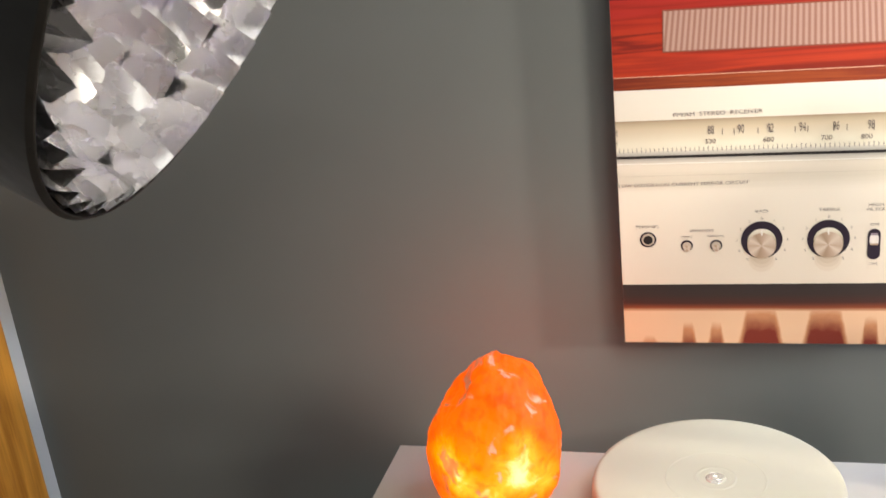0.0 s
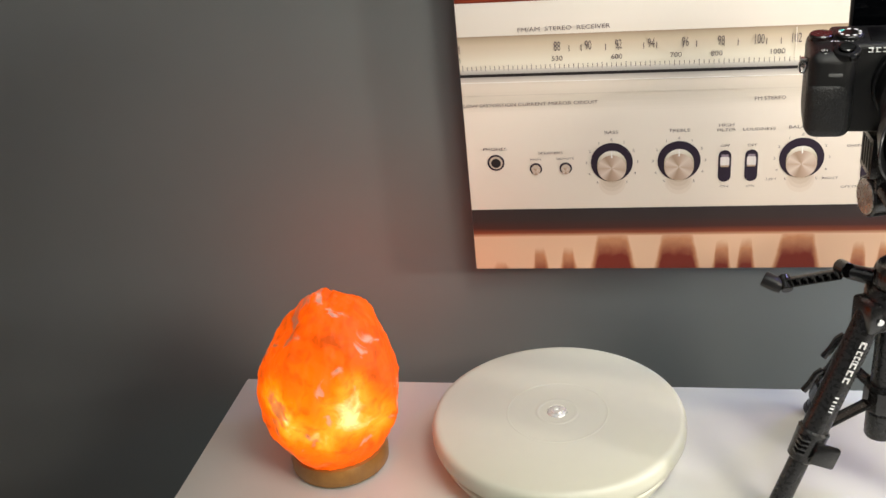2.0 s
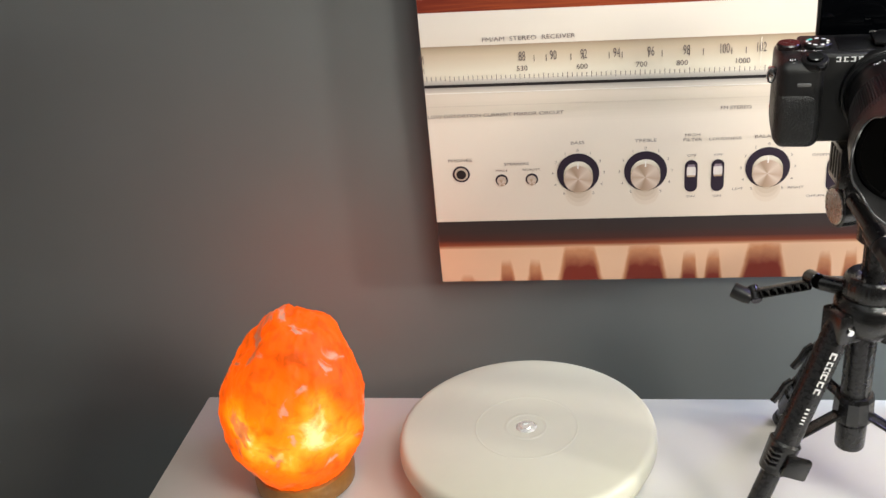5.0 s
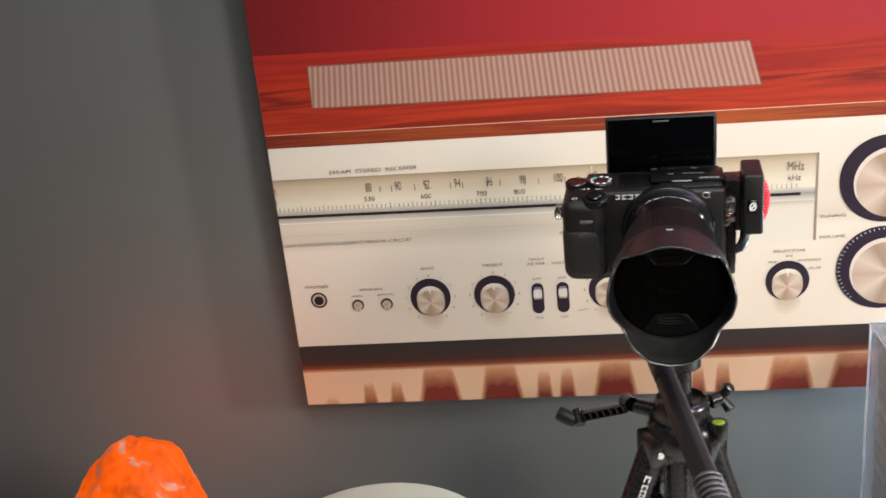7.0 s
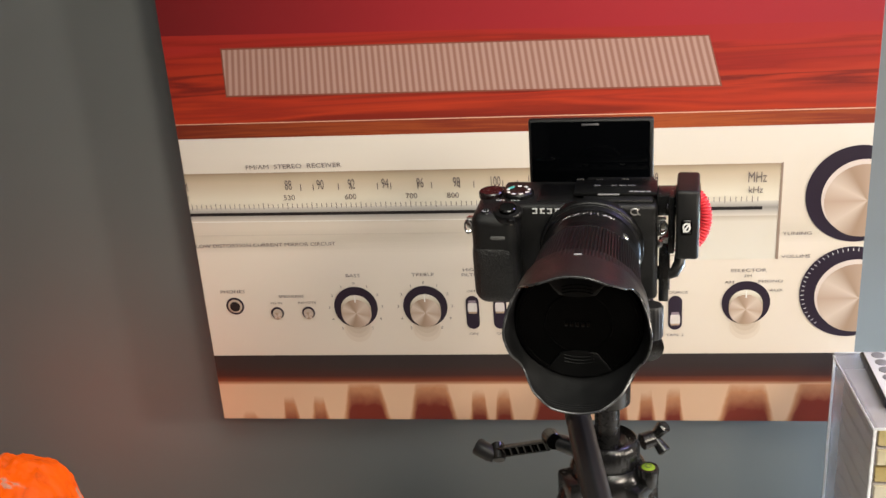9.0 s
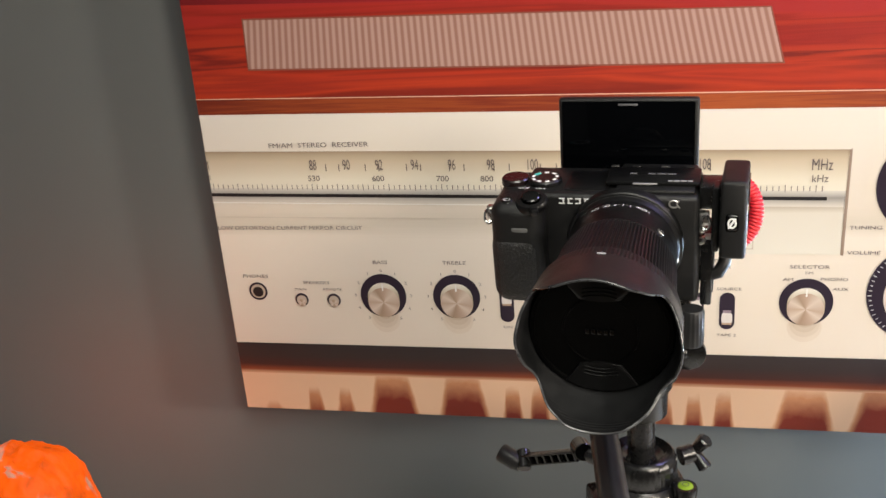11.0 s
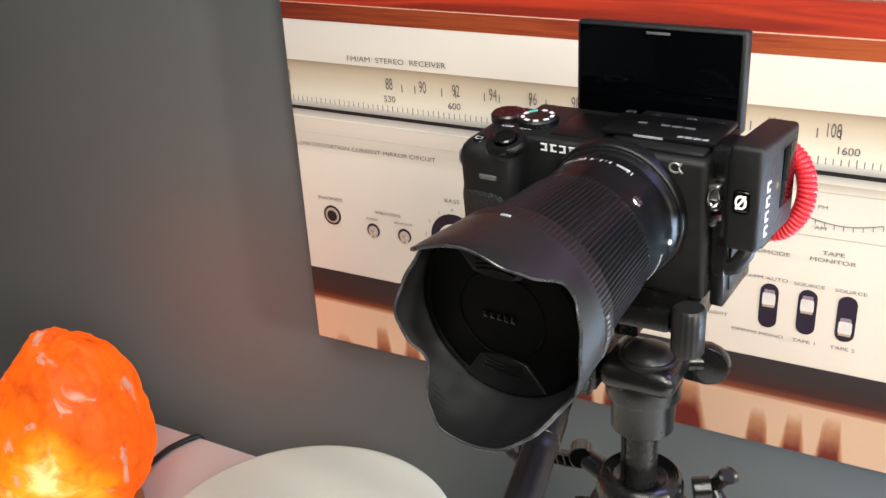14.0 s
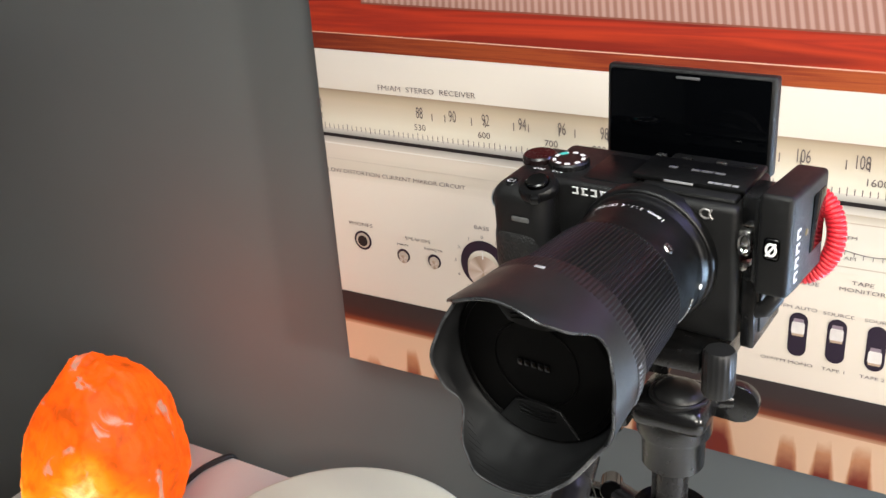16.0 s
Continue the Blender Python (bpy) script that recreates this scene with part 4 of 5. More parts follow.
cpart("side_bracket_arm", box(B(), (0.0440, 0.006, 0.0260), (0.0600, 0.026, 0.0400), 0.0010), TRIPOD)
cpart("arm_screw", rod(B(), (0.0530, 0.005, 0.0330), (0.0530, 0.0075, 0.0330), 0.0028), STEEL)
for z in (0.004, 0.012):
    cpart("side_socket", box(B(), (0.0442, 0.004, z), (0.0480, 0.010, z + 0.004), 0.0008), STEEL)
cpart("cable_tail", box(B(), (0.0470, 0.008, 0.0040), (0.0520, 0.014, 0.0075), 0.0006), WHITEINK)

# flip screen
screen = spart("flip_screen", box(B(), (-0.0400, 0.0490, 0.0345), (0.0455, 0.0560, 0.0830), 0.0018, seg=3), BLACK)
spart("screen_glass", box(B(), (-0.0378, 0.0482, 0.0368), (0.0431, 0.0494, 0.0812), 0.0010), SCREEN, screen, "dark glossy screen, switched off")
spart("screen_badge", box(B(), (-0.0030, 0.0478, 0.0786), (0.0090, 0.0484, 0.0799), 0.0002), FAINTINK, screen)
for x in (-0.022, 0.018):
    spart("hinge", box(B(), (x, 0.034, 0.0330), (x + 0.011, 0.0570, 0.0365), 0.0010), SATIN, screen)
spart("hinge_bar", rod(B(), (-0.034, 0.0520, 0.0330), (0.040, 0.0520, 0.0330), 0.0026), BLACK, screen)

# lens: mount ring, barrel, ribbed focus ring
lens = lpart("lens_barrel", lathe(B(), [(0.0322, -0.003), (0.0322, 0.0045), (0.0316, 0.0055), (0.0312, 0.0065), (0.0312, 0.0075), (0.0315, 0.0082), (0.0314, 0.0180), (0.0312, 0.0285), (0.0316, 0.0300), (0.0316, 0.0325), (0.0305, 0.0332)], AX, 96), BARREL)
lpart("mount_ring", lathe(B(), [(0.0340, -0.006), (0.0340, 0.0000), (0.0334, 0.0010), (0.0326, 0.0014), (0.0320, 0.0014)], AX, 80), SATIN, lens)
lpart("bayonet_edge", lathe(B(), [(0.0320, 0.0016), (0.0324, 0.0017), (0.0325, 0.0024), (0.0320, 0.0027)], AX, 80), LEGM, lens, "thin bright metal edge of the mount")
ribs = 104
prof = [(0.0308, 0.0330), (0.0322, 0.0336), (0.0326, 0.0360), (0.0336, 0.0520), (0.0352, 0.0700), (0.0364, 0.0800), (0.0366, 0.0816), (0.0352, 0.0822)]
lpart("focus_ring", lathe(B(), prof, AX, ribs * 4, lambda i, j: 1 + (0.0 if i in (0, 7) else (0.011 if j % 4 in (1, 2) else -0.016))), RIBBED, lens, "finely ribbed black rubber focus ring")
lpart("front_barrel", lathe(B(), [(0.0350, 0.0800), (0.0362, 0.0830), (0.0364, 0.0850), (0.0368, 0.0940), (0.0356, 0.0955)], AX, 72), SATIN, lens)
lpart("mount_dot", rod(B(), (0.0306, -0.0095, -0.0040), (0.0319, -0.0095, -0.0041), 0.0013), WHITEINK, lens, "white mount index dot")
ba = radians(42)
lpart("barrel_badge", rod(B(), (0.0305 * math.cos(ba), -0.0250, 0.0305 * math.sin(ba)), (0.0320 * math.cos(ba), -0.0250, 0.0320 * math.sin(ba)), 0.0024), STEEL, lens, "small round metal badge")
lpart("badge_face", rod(B(), (0.0312 * math.cos(ba), -0.0250, 0.0312 * math.sin(ba)), (0.0322 * math.cos(ba), -0.0250, 0.0322 * math.sin(ba)), 0.0019), GLOSS, lens)
for k in (-1, 1):
    lpart("badge_mark", rod(B(), (0.0315 * math.cos(ba + 0.022 * k), -0.0250, 0.0315 * math.sin(ba + 0.022 * k)), (0.0324 * math.cos(ba + 0.022 * k), -0.0250, 0.0324 * math.sin(ba + 0.022 * k)), 0.0005, n=8), FAINTINK, lens)


def ring_words(s, r, y, start, step, size):
    """Letters round the barrel, feet towards the viewer."""
    for i, ch in enumerate(s):
        if ch == " ":
            continue
        a = radians(start + step * i)
        me = text_mesh(ch, size)
        m = CM @ Matrix.Translation((r * math.sin(a), y, r * math.cos(a))) @ pose(0, 0, 0, 0, math.degrees(a), 0) @ pose(0, 0, 0, 0, 0, 180)
        me.transform(m)
        me.materials.append(WHITEINK)
        ob = new("lens_lettering", me)
        ob.parent = lens


ring_words("16mm 1:1.4 DC DN", 0.0317, -0.0135, 30, -3.9, 0.0037)
b = B()
for i in range(7):
    a = radians(103 + 4.2 * i)
    box(b, (-0.0006, -0.0009, 0.0), (0.0006, 0.0009, 0.0004), m=Matrix.Translation((0.0315 * math.sin(a), -0.0175, 0.0315 * math.cos(a))) @ pose(0, 0, 0, 0, math.degrees(a), 0))
lpart("barrel_marking", b, GREYINK, lens, smooth=None)


# petal hood: long petals above and below, short ones at the sides
PETAL = ((-90, 0.1272), (-72, 0.1268), (-55, 0.1205), (-40, 0.1072), (-33, 0.1066), (-20, 0.1106), (0, 0.1126), (18, 0.1070), (30, 0.1026), (40, 0.1036), (52, 0.1170), (66, 0.1222), (90, 0.1212))


def hood_front(a):
    """How far out the rim reaches at the angle a from the right, anticlockwise."""
    v = math.degrees(math.asin(max(-1.0, min(1.0, math.sin(a)))))
    for (v0, h0), (v1, h1) in zip(PETAL, PETAL[1:]):
        if v <= v1:
            u = (v - v0) / (v1 - v0)
            return h0 + (h1 - h0) * (u if abs(h1 - h0) > 0.008 else u * u * (3 - 2 * u))
    return PETAL[-1][1]


def hood_r(h):
    return 0.0396 + 0.0028 * min(1.0, max(0.0, (h - 0.090) / 0.028))


b = B()
NA, NR = 192, 10
FRONT = [hood_front(2 * math.pi * j / NA) for j in range(NA)]
for _ in range(3):
    FRONT = [(FRONT[j - 1] + 2 * FRONT[j] + FRONT[(j + 1) % NA]) / 4 for j in range(NA)]
rows = []
for i in range(NR + 1):
    row = []
    for j in range(NA):
        a = 2 * math.pi * j / NA
        h = 0.0895 + (FRONT[j] - 0.0895) * i / NR
        r = hood_r(h)
        row.append(b.verts.new((r * math.cos(a), -h, r * math.sin(a))))
    rows.append(row)
for i in range(NR, -1, -1):
    row = []
    for j in range(NA):
        a = 2 * math.pi * j / NA
        h = 0.0930 + (FRONT[j] - 0.0930) * i / NR
        r = hood_r(h) - 0.0016 - 0.0030 * (1 - i / NR) ** 2
        row.append(b.verts.new((r * math.cos(a), -h, r * math.sin(a))))
    rows.append(row)
for u, v in zip(rows, rows[1:]):
    for j in range(NA):
        k = (j + 1) % NA
        b.faces.new((u[j], u[k], v[k], v[j]))
hood = lpart("lens_hood", b, HOODM, label="petal-shaped matt black lens hood", smooth=40)
# the highlight along the rim is painted in as a paler tube
b = B()
rim = [((hood_r(FRONT[j % NA]) - 0.0008) * math.cos(2 * math.pi * j / NA), -FRONT[j % NA], (hood_r(FRONT[j % NA]) - 0.0008) * math.sin(2 * math.pi * j / NA)) for j in range(NA + 1)]
lpart("hood_rim", tube(b, rim, 0.00065, 8), RIMGLINT, hood, "paler shiny tube on the hood edge, a painted highlight")
lpart("hood_collar", lathe(B(), [(0.0362, 0.0792), (0.0382, 0.0796), (0.0387, 0.0806), (0.0393, 0.0880), (0.0396, 0.0897)], AX, 480, lambda i, j: 1 + ((0.006 if j % 4 < 2 else -0.008) if i in (2, 3) else 0)), HOODM, hood, "finely ribbed dark grey hood collar")
lpart("hood_mark", box(B(), (-0.0022, -0.0905, 0.0394), (0.0022, -0.0890, 0.0400), 0.0003), GREYINK, hood, "grey alignment mark")
b = B()
for i in range(9):
    a = radians(6 - 3.4 * i)
    box(b, (-0.0006, -0.0012, 0.0), (0.0006, 0.0012, 0.0004), m=Matrix.Translation((0.0395 * math.cos(a), -0.0868, 0.0395 * math.sin(a))) @ pose(0, 0, 0, 0, 90 - math.degrees(a), 0))
lpart("hood_marking", b, FAINTINK, hood, smooth=None)
b = B()
for k in range(14):
    h = 0.0985 + 0.0020 * k
    arc = [((hood_r(h) - 0.0017) * math.cos(t), -h, (hood_r(h) - 0.0017) * math.sin(t)) for t in [radians(226 + 88 * i / 30) for i in range(31)] if h < hood_front(t) - 0.002]
    if len(arc) > 3:
        tube(b, arc, 0.00020, 5)
lpart("hood_groove", b, HOODM, hood, "fine anti-glare ridges")

# pinch cap
FACE = Matrix.Translation((0, -0.0965, 0)) @ AX
lcap = lpart("lens_cap", lathe(B(), [(0.0366, -0.004), (0.0368, 0.0004), (0.0360, 0.0022), (0.0338, 0.0026), (0.0335, 0.0018), (0.0196, 0.0018), (0.0194, 0.0024), (0.0186, 0.0024), (0.0184, 0.0018), (0, 0.0018)], FACE, 96), CAPM)
cy = -0.0965 - 0.0020
b = B()
for i in range(5):
    box(b, (-0.0078 + i * 0.0031, cy - 0.0007, -0.0016), (-0.0078 + i * 0.0031 + 0.0022, cy + 0.0005, 0.0016), 0.0003)
lpart("cap_badge", b, GLOSS, lcap, "raised glossy maker badge")
for s in (1, -1):
    b = prism(B(), [(x, s * z) for x, z in ((-0.0105, 0.0190), (-0.0050, 0.0180), (0, 0.0177), (0.0050, 0.0180), (0.0105, 0.0190), (0.0185, 0.0300), (0.0100, 0.0338), (0, 0.0350), (-0.0100, 0.0338), (-0.0185, 0.0300))], 0.0014, Matrix.Translation((0, cy - 0.0012, 0)), 0.0003)
    lpart("cap_clip", b, SATIN, lcap, "pinch clip")
    for k in range(3):
        z = 0.0215 + 0.0021 * k
        lpart("clip_ridge", tube(B(), [(x, cy - 0.0013, s * (z - 18 * x * x)) for x in [-0.0085 + 0.017 * i / 10 for i in range(11)]], 0.00042, 6), CAPM, lcap)

# ---- wireless receiver on the bracket ----
RXM = Matrix.Translation((-0.0015, -0.002, 0.0046)) @ Matrix.Translation((0.4445, -0.2570, 0)) @ pose(0, 0, 0, 0, 0, -7) @ Matrix.Translation((-0.4445, 0.2570, 0))


def rpart(name, bm, material, parent, label="", smooth=35):
    bmesh.ops.transform(bm, matrix=RXM, verts=bm.verts)
    return part(name, bm, material, parent, label, smooth)


rx = empty("wireless_receiver", (0.445, -0.257, 1.131), "small black clip-on wireless microphone receiver with white markings", "receiver")
rpart("case", box(B(), (0.4375, -0.2790, 1.1328), (0.4520, -0.2345, 1.1788), 0.0022, seg=3), BLACK, rx)
rpart("front_button", box(B(), (0.4408, -0.2800, 1.1500), (0.4478, -0.2778, 1.1602), 0.0018, seg=3), GLOSS, rx)
ringp = [(0.4443 + 0.0020 * math.cos(a), -0.2803, 1.1551 + 0.0026 * math.sin(a)) for a in [2 * math.pi * i / 20 for i in range(21)]]
b = tube(B(), ringp, 0.0006, 6, caps=False)
tube(b, [(0.4424, -0.2803, 1.1522), (0.4462, -0.2803, 1.1580)], 0.0006, 6)
rpart("front_mark", b, WHITEINK, rx, "white round symbol")
rpart("display", box(B(), (0.4512, -0.2540, 1.1450), (0.4526, -0.2380, 1.1720), 0.0008), SCREEN, rx, "small dark display")
b = B()
for i, (h, w) in enumerate(((0.0052, 0.0042), (0.0052, 0.0042), (0.0052, 0.0042), (0.0052, 0.0042))):
    z = 1.1378 + i * 0.0066
    box(b, (0.4516, -0.2718, z), (0.4523, -0.2678, z + 0.0012), 0.0002)
    box(b, (0.4516, -0.2718, z + 0.0036), (0.4523, -0.2678, z + 0.0048), 0.0002)
    box(b, (0.4516, -0.2718, z), (0.4523, -0.2706, z + 0.0048), 0.0002)
rpart("side_badge", b, WHITEINK, rx, "white maker badge")
rpart("status_dot", rod(B(), (0.4515, -0.2600, 1.1575), (0.4525, -0.2600, 1.1575), 0.0016), mat("amber_dot", (0.16, 0.12, 0.04), 0.3, var=0.05), rx)
rpart("clip", box(B(), (0.4325, -0.2700, 1.1330), (0.4368, -0.2440, 1.1720), 0.0012), TRIPOD, rx)
rpart("foot", box(B(), (0.4372, -0.2560, 1.1240), (0.4470, -0.2400, 1.1310), 0.0024), TRIPOD, rx)

# coiled red cable
b = B()
loop = []
for i in range(241):
    u = i / 240
    a = radians(118 - 226 * u)
    c = Vector((0.4440 + 0.0140 * math.cos(a), -0.2310 - 0.004 * u, 1.1490 + 0.0200 * math.sin(a)))
    loop.append(c)
coil = []
for i, c in enumerate(loop):
    d = (loop[min(i + 1, 240)] - loop[max(i - 1, 0)]).normalized()
    s = Vector((0, 1, 0))
    n = d.cross(s).normalized()
    coil.append((n, s))
pts = []
for i in range(0, 34 * 14):
    u = i / (34 * 14 - 1) * 240
    k = int(min(239, u))
    f = u - k
    c = loop[k].lerp(loop[k + 1], f)
    n, s = coil[k]
    ph = 2 * math.pi * i / 14
    pts.append(c + 0.0034 * (n * math.cos(ph) + s * math.sin(ph)))
cable = thing("coiled_cable", tube(b, pts, 0.00125, 7), RED, "short red coiled audio cable looping beside the receiver", "cable", smooth=60)
plug = empty("audio_plug", (0.4330, -0.259, 1.119), "black right-angle audio plug below the receiver", "plug")
bend = [Vector((0.4240, -0.2560, 1.1190)), Vector((0.4300, -0.2590, 1.1185)), Vector((0.4350, -0.2600, 1.1205)), Vector((0.4385, -0.2580, 1.1260)), Vector((0.4400, -0.2530, 1.1330))]
part("plug_body", tube(B(), bend, 0.0038, 14), RUBBER, plug)
part("plug_collar", rod(B(), (0.4220, -0.2550, 1.1192), (0.4275, -0.2578, 1.1187), 0.0046), TRIPOD, plug)

# ---- tripod ----
tri = empty("tripod", (0.391, -0.246, TZ), "black aluminium tabletop tripod with crank and pan handle, on the table", "tripod")
AXX, AXY = 0.391, -0.246
TM = Matrix.Translation((AXX, AXY, 0))
column = part("centre_column", lathe(B(), [(0, 0.83), (0.0086, 0.83), (0.0086, 1.024), (0, 1.024)], TM, 40), LEGM, tri, "smooth black centre column")
b = B()
for i in range(46):
    z = 0.972 + i * 0.00105
    box(b, (AXX - 0.0096, AXY - 0.0050, z), (AXX - 0.0072, AXY + 0.0010, z + 0.0006))
part("gear_rack", b, TRIPOD, column, "fine gear teeth", None)
part("lower_tube", lathe(B(), [(0, 0.817), (0.0115, 0.817), (0.0124, 0.8185), (0.0126, 0.842), (0.0118, 0.8425), (0.0118, 0.940)], Matrix.Translation((AXX - 0.004, AXY, 0)), 36), LEGM, tri)
part("brace_hub", lathe(B(), [(0.012, 0.846), (0.0165, 0.847), (0.0172, 0.850), (0.0165, 0.868), (0.0150, 0.8715), (0.012, 0.872)], Matrix.Translation((AXX - 0.004, AXY, 0)), 12), TRIPOD, tri, smooth=20)
crown = part("crown", lathe(B(), [(0, 0.934), (0.021, 0.934), (0.0245, 0.938), (0.0278, 0.945), (0.0288, 0.950), (0.0285, 0.9600), (0.0262, 0.9645), (0.0235, 0.967), (0, 0.967)], TM, 48), TRIPOD, tri)
for a in (202, 96, 322):
    c, s = math.cos(radians(a)), math.sin(radians(a))
    m = Matrix.Translation((AXX, AXY, 0)) @ pose(0, 0, 0, 0, 0, a)
    part("leg_yoke", box(B(), (0.014, -0.0135, 0.932), (0.036, 0.0135, 0.9585), 0.003, m=m), TRIPOD, crown)
    part("yoke_bolt", rod(B(), m @ Vector((0.027, -0.0155, 0.944)), m @ Vector((0.027, 0.0155, 0.944)), 0.0032), CHROME, crown)
part("locking_collar", lathe(B(), [(0, 0.966), (0.0222, 0.966), (0.0229, 0.968), (0.0226, 0.980), (0.0216, 0.9835), (0.0200, 0.9850), (0.0198, 0.9838), (0.0186, 0.9845), (0.0184, 0.9832), (0.0172, 0.9840), (0.0170, 0.9828), (0.0158, 0.9834), (0.0156, 0.9822), (0.0140, 0.9828), (0.0122, 0.981), (0.0086, 0.980)], TM, 144, lambda i, j: 1 + (0.014 if (i in (2, 3) and j % 4 in (0, 1)) else 0)), TRIPOD, tri, "ribbed black locking collar")
lev = Vector((0.4190, -0.2615, 0.9690))
part("level_lobe", lathe(B(), [(0, -0.014), (0.0065, -0.014), (0.0078, -0.001), (0.0070, 0.0010), (0.0054, 0.0012), (0.0052, 0.0004), (0, 0.0004)], Matrix.Translation(lev), 32), TRIPOD, crown)
part("bubble_level", lathe(B(), [(0.0051, 0.0002), (0.0048, 0.0010), (0.0032, 0.0017), (0, 0.0020)], Matrix.Translation(lev), 28), BUBBLE, crown, "bright green bubble level")
part("level_ring", lathe(B(), [(0.0018, 0.0020), (0.0021, 0.0022), (0.0024, 0.0019)], Matrix.Translation(lev), 24), RUBBER, crown)

# crank
crank = part("crank_hub", rod(B(), (0.3720, -0.2345, 0.9670), (0.3520, -0.2265, 0.9690), 0.0072, 0.0066), TRIPOD, tri)
part("crank_joint", rod(B(), (0.3515, -0.2330, 0.9725), (0.3470, -0.2200, 0.9700), 0.0066), GLOSS, crank)
p0, p1 = Vector((0.3470, -0.2270, 0.9665)), Vector((0.3060, -0.2090, 0.9480))
mk, L = frame_to(p0, p1)
ax = (p1 - p0).normalized()
up = Vector((0, 0, 1))
up = (up - ax * ax.dot(up)).normalized()
sd = ax.cross(up)
mk = Matrix((( ax.x, sd.x, up.x, p0.x), (ax.y, sd.y, up.y, p0.y), (ax.z, sd.z, up.z, p0.z), (0, 0, 0, 1)))
b = B()
box(b, (0, -0.0030, 0.0028), (L, 0.0030, 0.0042), 0.0004, m=mk)
box(b, (0, -0.0030, -0.0042), (L, 0.0030, -0.0028), 0.0004, m=mk)
box(b, (0, 0.0012, -0.0040), (L, 0.0024, 0.0040), m=mk)
for i in range(8):
    x = L * (0.02 + i * 0.137)
    box(b, (x, -0.0030, -0.0030), (x + 0.0013, 0.0030, 0.0030), m=mk)
part("crank_arm", b, TRIPOD, crank, "ribbed crank arm")
part("crank_pivot", rod(B(), p1 + Vector((0.001, -0.006, -0.004)), p1 + Vector((-0.001, 0.006, 0.004)), 0.0050), TRIPOD, crank)
k0, k1 = Vector((0.3035, -0.2095, 0.9440)), Vector((0.2880, -0.2035, 0.9500))
mk2, L2 = frame_to(k0, k1)
part("crank_knob", lathe(B(), [(0, 0), (0.0058, 0), (0.0062, 0.003), (0.0068, 0.0045), (0.0070, L2 - 0.001), (0.0064, L2), (0, L2)], mk2, 64, lambda i, j: 1 + (0.02 if (i in (3, 4) and j % 2) else 0)), RUBBER, crank, "knurled rubber crank knob")

# wing knob on the crown
wk = part("wing_knob", rod(B(), (0.4160, -0.2330, 0.9730), (0.4250, -0.2290, 0.9740), 0.0065), TRIPOD, tri)
for dz, dy in ((0.0120, -0.003), (-0.0095, -0.006), (0.003, 0.012)):
    c = Vector((0.4285, -0.2275, 0.9740))
    part("wing", rod(B(), c + Vector((-0.003, 0, 0)), c + Vector((0.005, dy, dz)), 0.0036, 0.0050, 16, 0.0012), TRIPOD, wk)

# head
head = part("head_collar", lathe(B(), [(0, 1.0150), (0.0150, 1.0150), (0.0162, 1.0160), (0.0166, 1.0330), (0.0170, 1.0345), (0.0190, 1.0355), (0.0194, 1.0365), (0.0194, 1.0490), (0.0185, 1.0530), (0, 1.0530)], TM, 48), TRIPOD, tri)
part("head_block", box(B(), (0.3745, -0.2715, 1.0475), (0.4130, -0.2335, 1.0625), 0.0065, seg=4), TRIPOD, head)
part("head_dome", lathe(B(), [(0.0150, 1.0600), (0.0150, 1.0632), (0.0142, 1.0638), (0.0128, 1.0634), (0.0122, 1.0650), (0.0090, 1.0672), (0.0045, 1.0684), (0, 1.0687)], Matrix.Translation((0.3955, -0.2545, 0)), 40), RUBBER, head, "round rubber dome")
pdl = part("paddle_stem", rod(B(), (0.4080, -0.2390, 1.0540), (0.4180, -0.2350, 1.0540), 0.0050), TRIPOD, head)
pw = [(0.4150, 1.0478), (0.4270, 1.0476)] + [(0.4270 + 0.0108 * math.sin(t), 1.0583 - 0.0107 * math.cos(t)) for t in [math.pi * k / 14 for k in range(1, 14)]] + [(0.4270, 1.0690), (0.4170, 1.0688), (0.4160, 1.0620), (0.4250, 1.0612), (0.4262, 1.0590), (0.4250, 1.0566), (0.4160, 1.0560)]
part("lock_paddle", prism(B(), pw, 0.0068, Matrix.Translation((-0.0066, -0.2390, -0.0045)), 0.0010), TRIPOD, pdl, "rounded lock paddle with a slot")
for k in range(22):
    part("rack_tooth", box(B(), (0.3814, -0.2500, 0.9860 + 0.0014 * k), (0.3838, -0.2430, 0.9867 + 0.0014 * k)), LEGM, column)
part("tilt_bracket", box(B(), (0.3585, -0.2640, 1.0400), (0.3720, -0.2360, 1.0850), 0.0025), TRIPOD, head)
part("vent_block", box(B(), (0.3510, -0.2680, 1.0680), (0.3720, -0.2330, 1.1000), 0.0020), TRIPOD, head)
for i in range(4):
    y = -0.2650 + i * 0.0075
    part("vent_slot", box(B(), (0.3502, y, 1.0740), (0.3514, y + 0.0035, 1.0960), 0.0003), RUBBER, head)
hk = part("tilt_knob", rod(B(), (0.3660, -0.2520, 1.0490), (0.3530, -0.2550, 1.0490), 0.0165, n=40, bev=0.0012), TRIPOD, head)
part("knob_face", rod(B(), (0.3535, -0.2549, 1.0490), (0.3522, -0.2552, 1.0490), 0.0142, n=40, bev=0.0004), STEEL, hk, "brushed steel knob face")
part("riser", box(B(), (0.3730, -0.2440, 1.0640), (0.3860, -0.2300, 1.0920), 0.0020), TRIPOD, head)
plate = part("quick_release_plate", box(B(), (0.3560, -0.2720, 1.0860), (0.4100, -0.2240, 1.0980), 0.0020), TRIPOD, head)
part("clamp_jaw", box(B(), (0.4080, -0.2680, 1.0840), (0.4200, -0.2320, 1.0980), 0.0020), TRIPOD, plate)
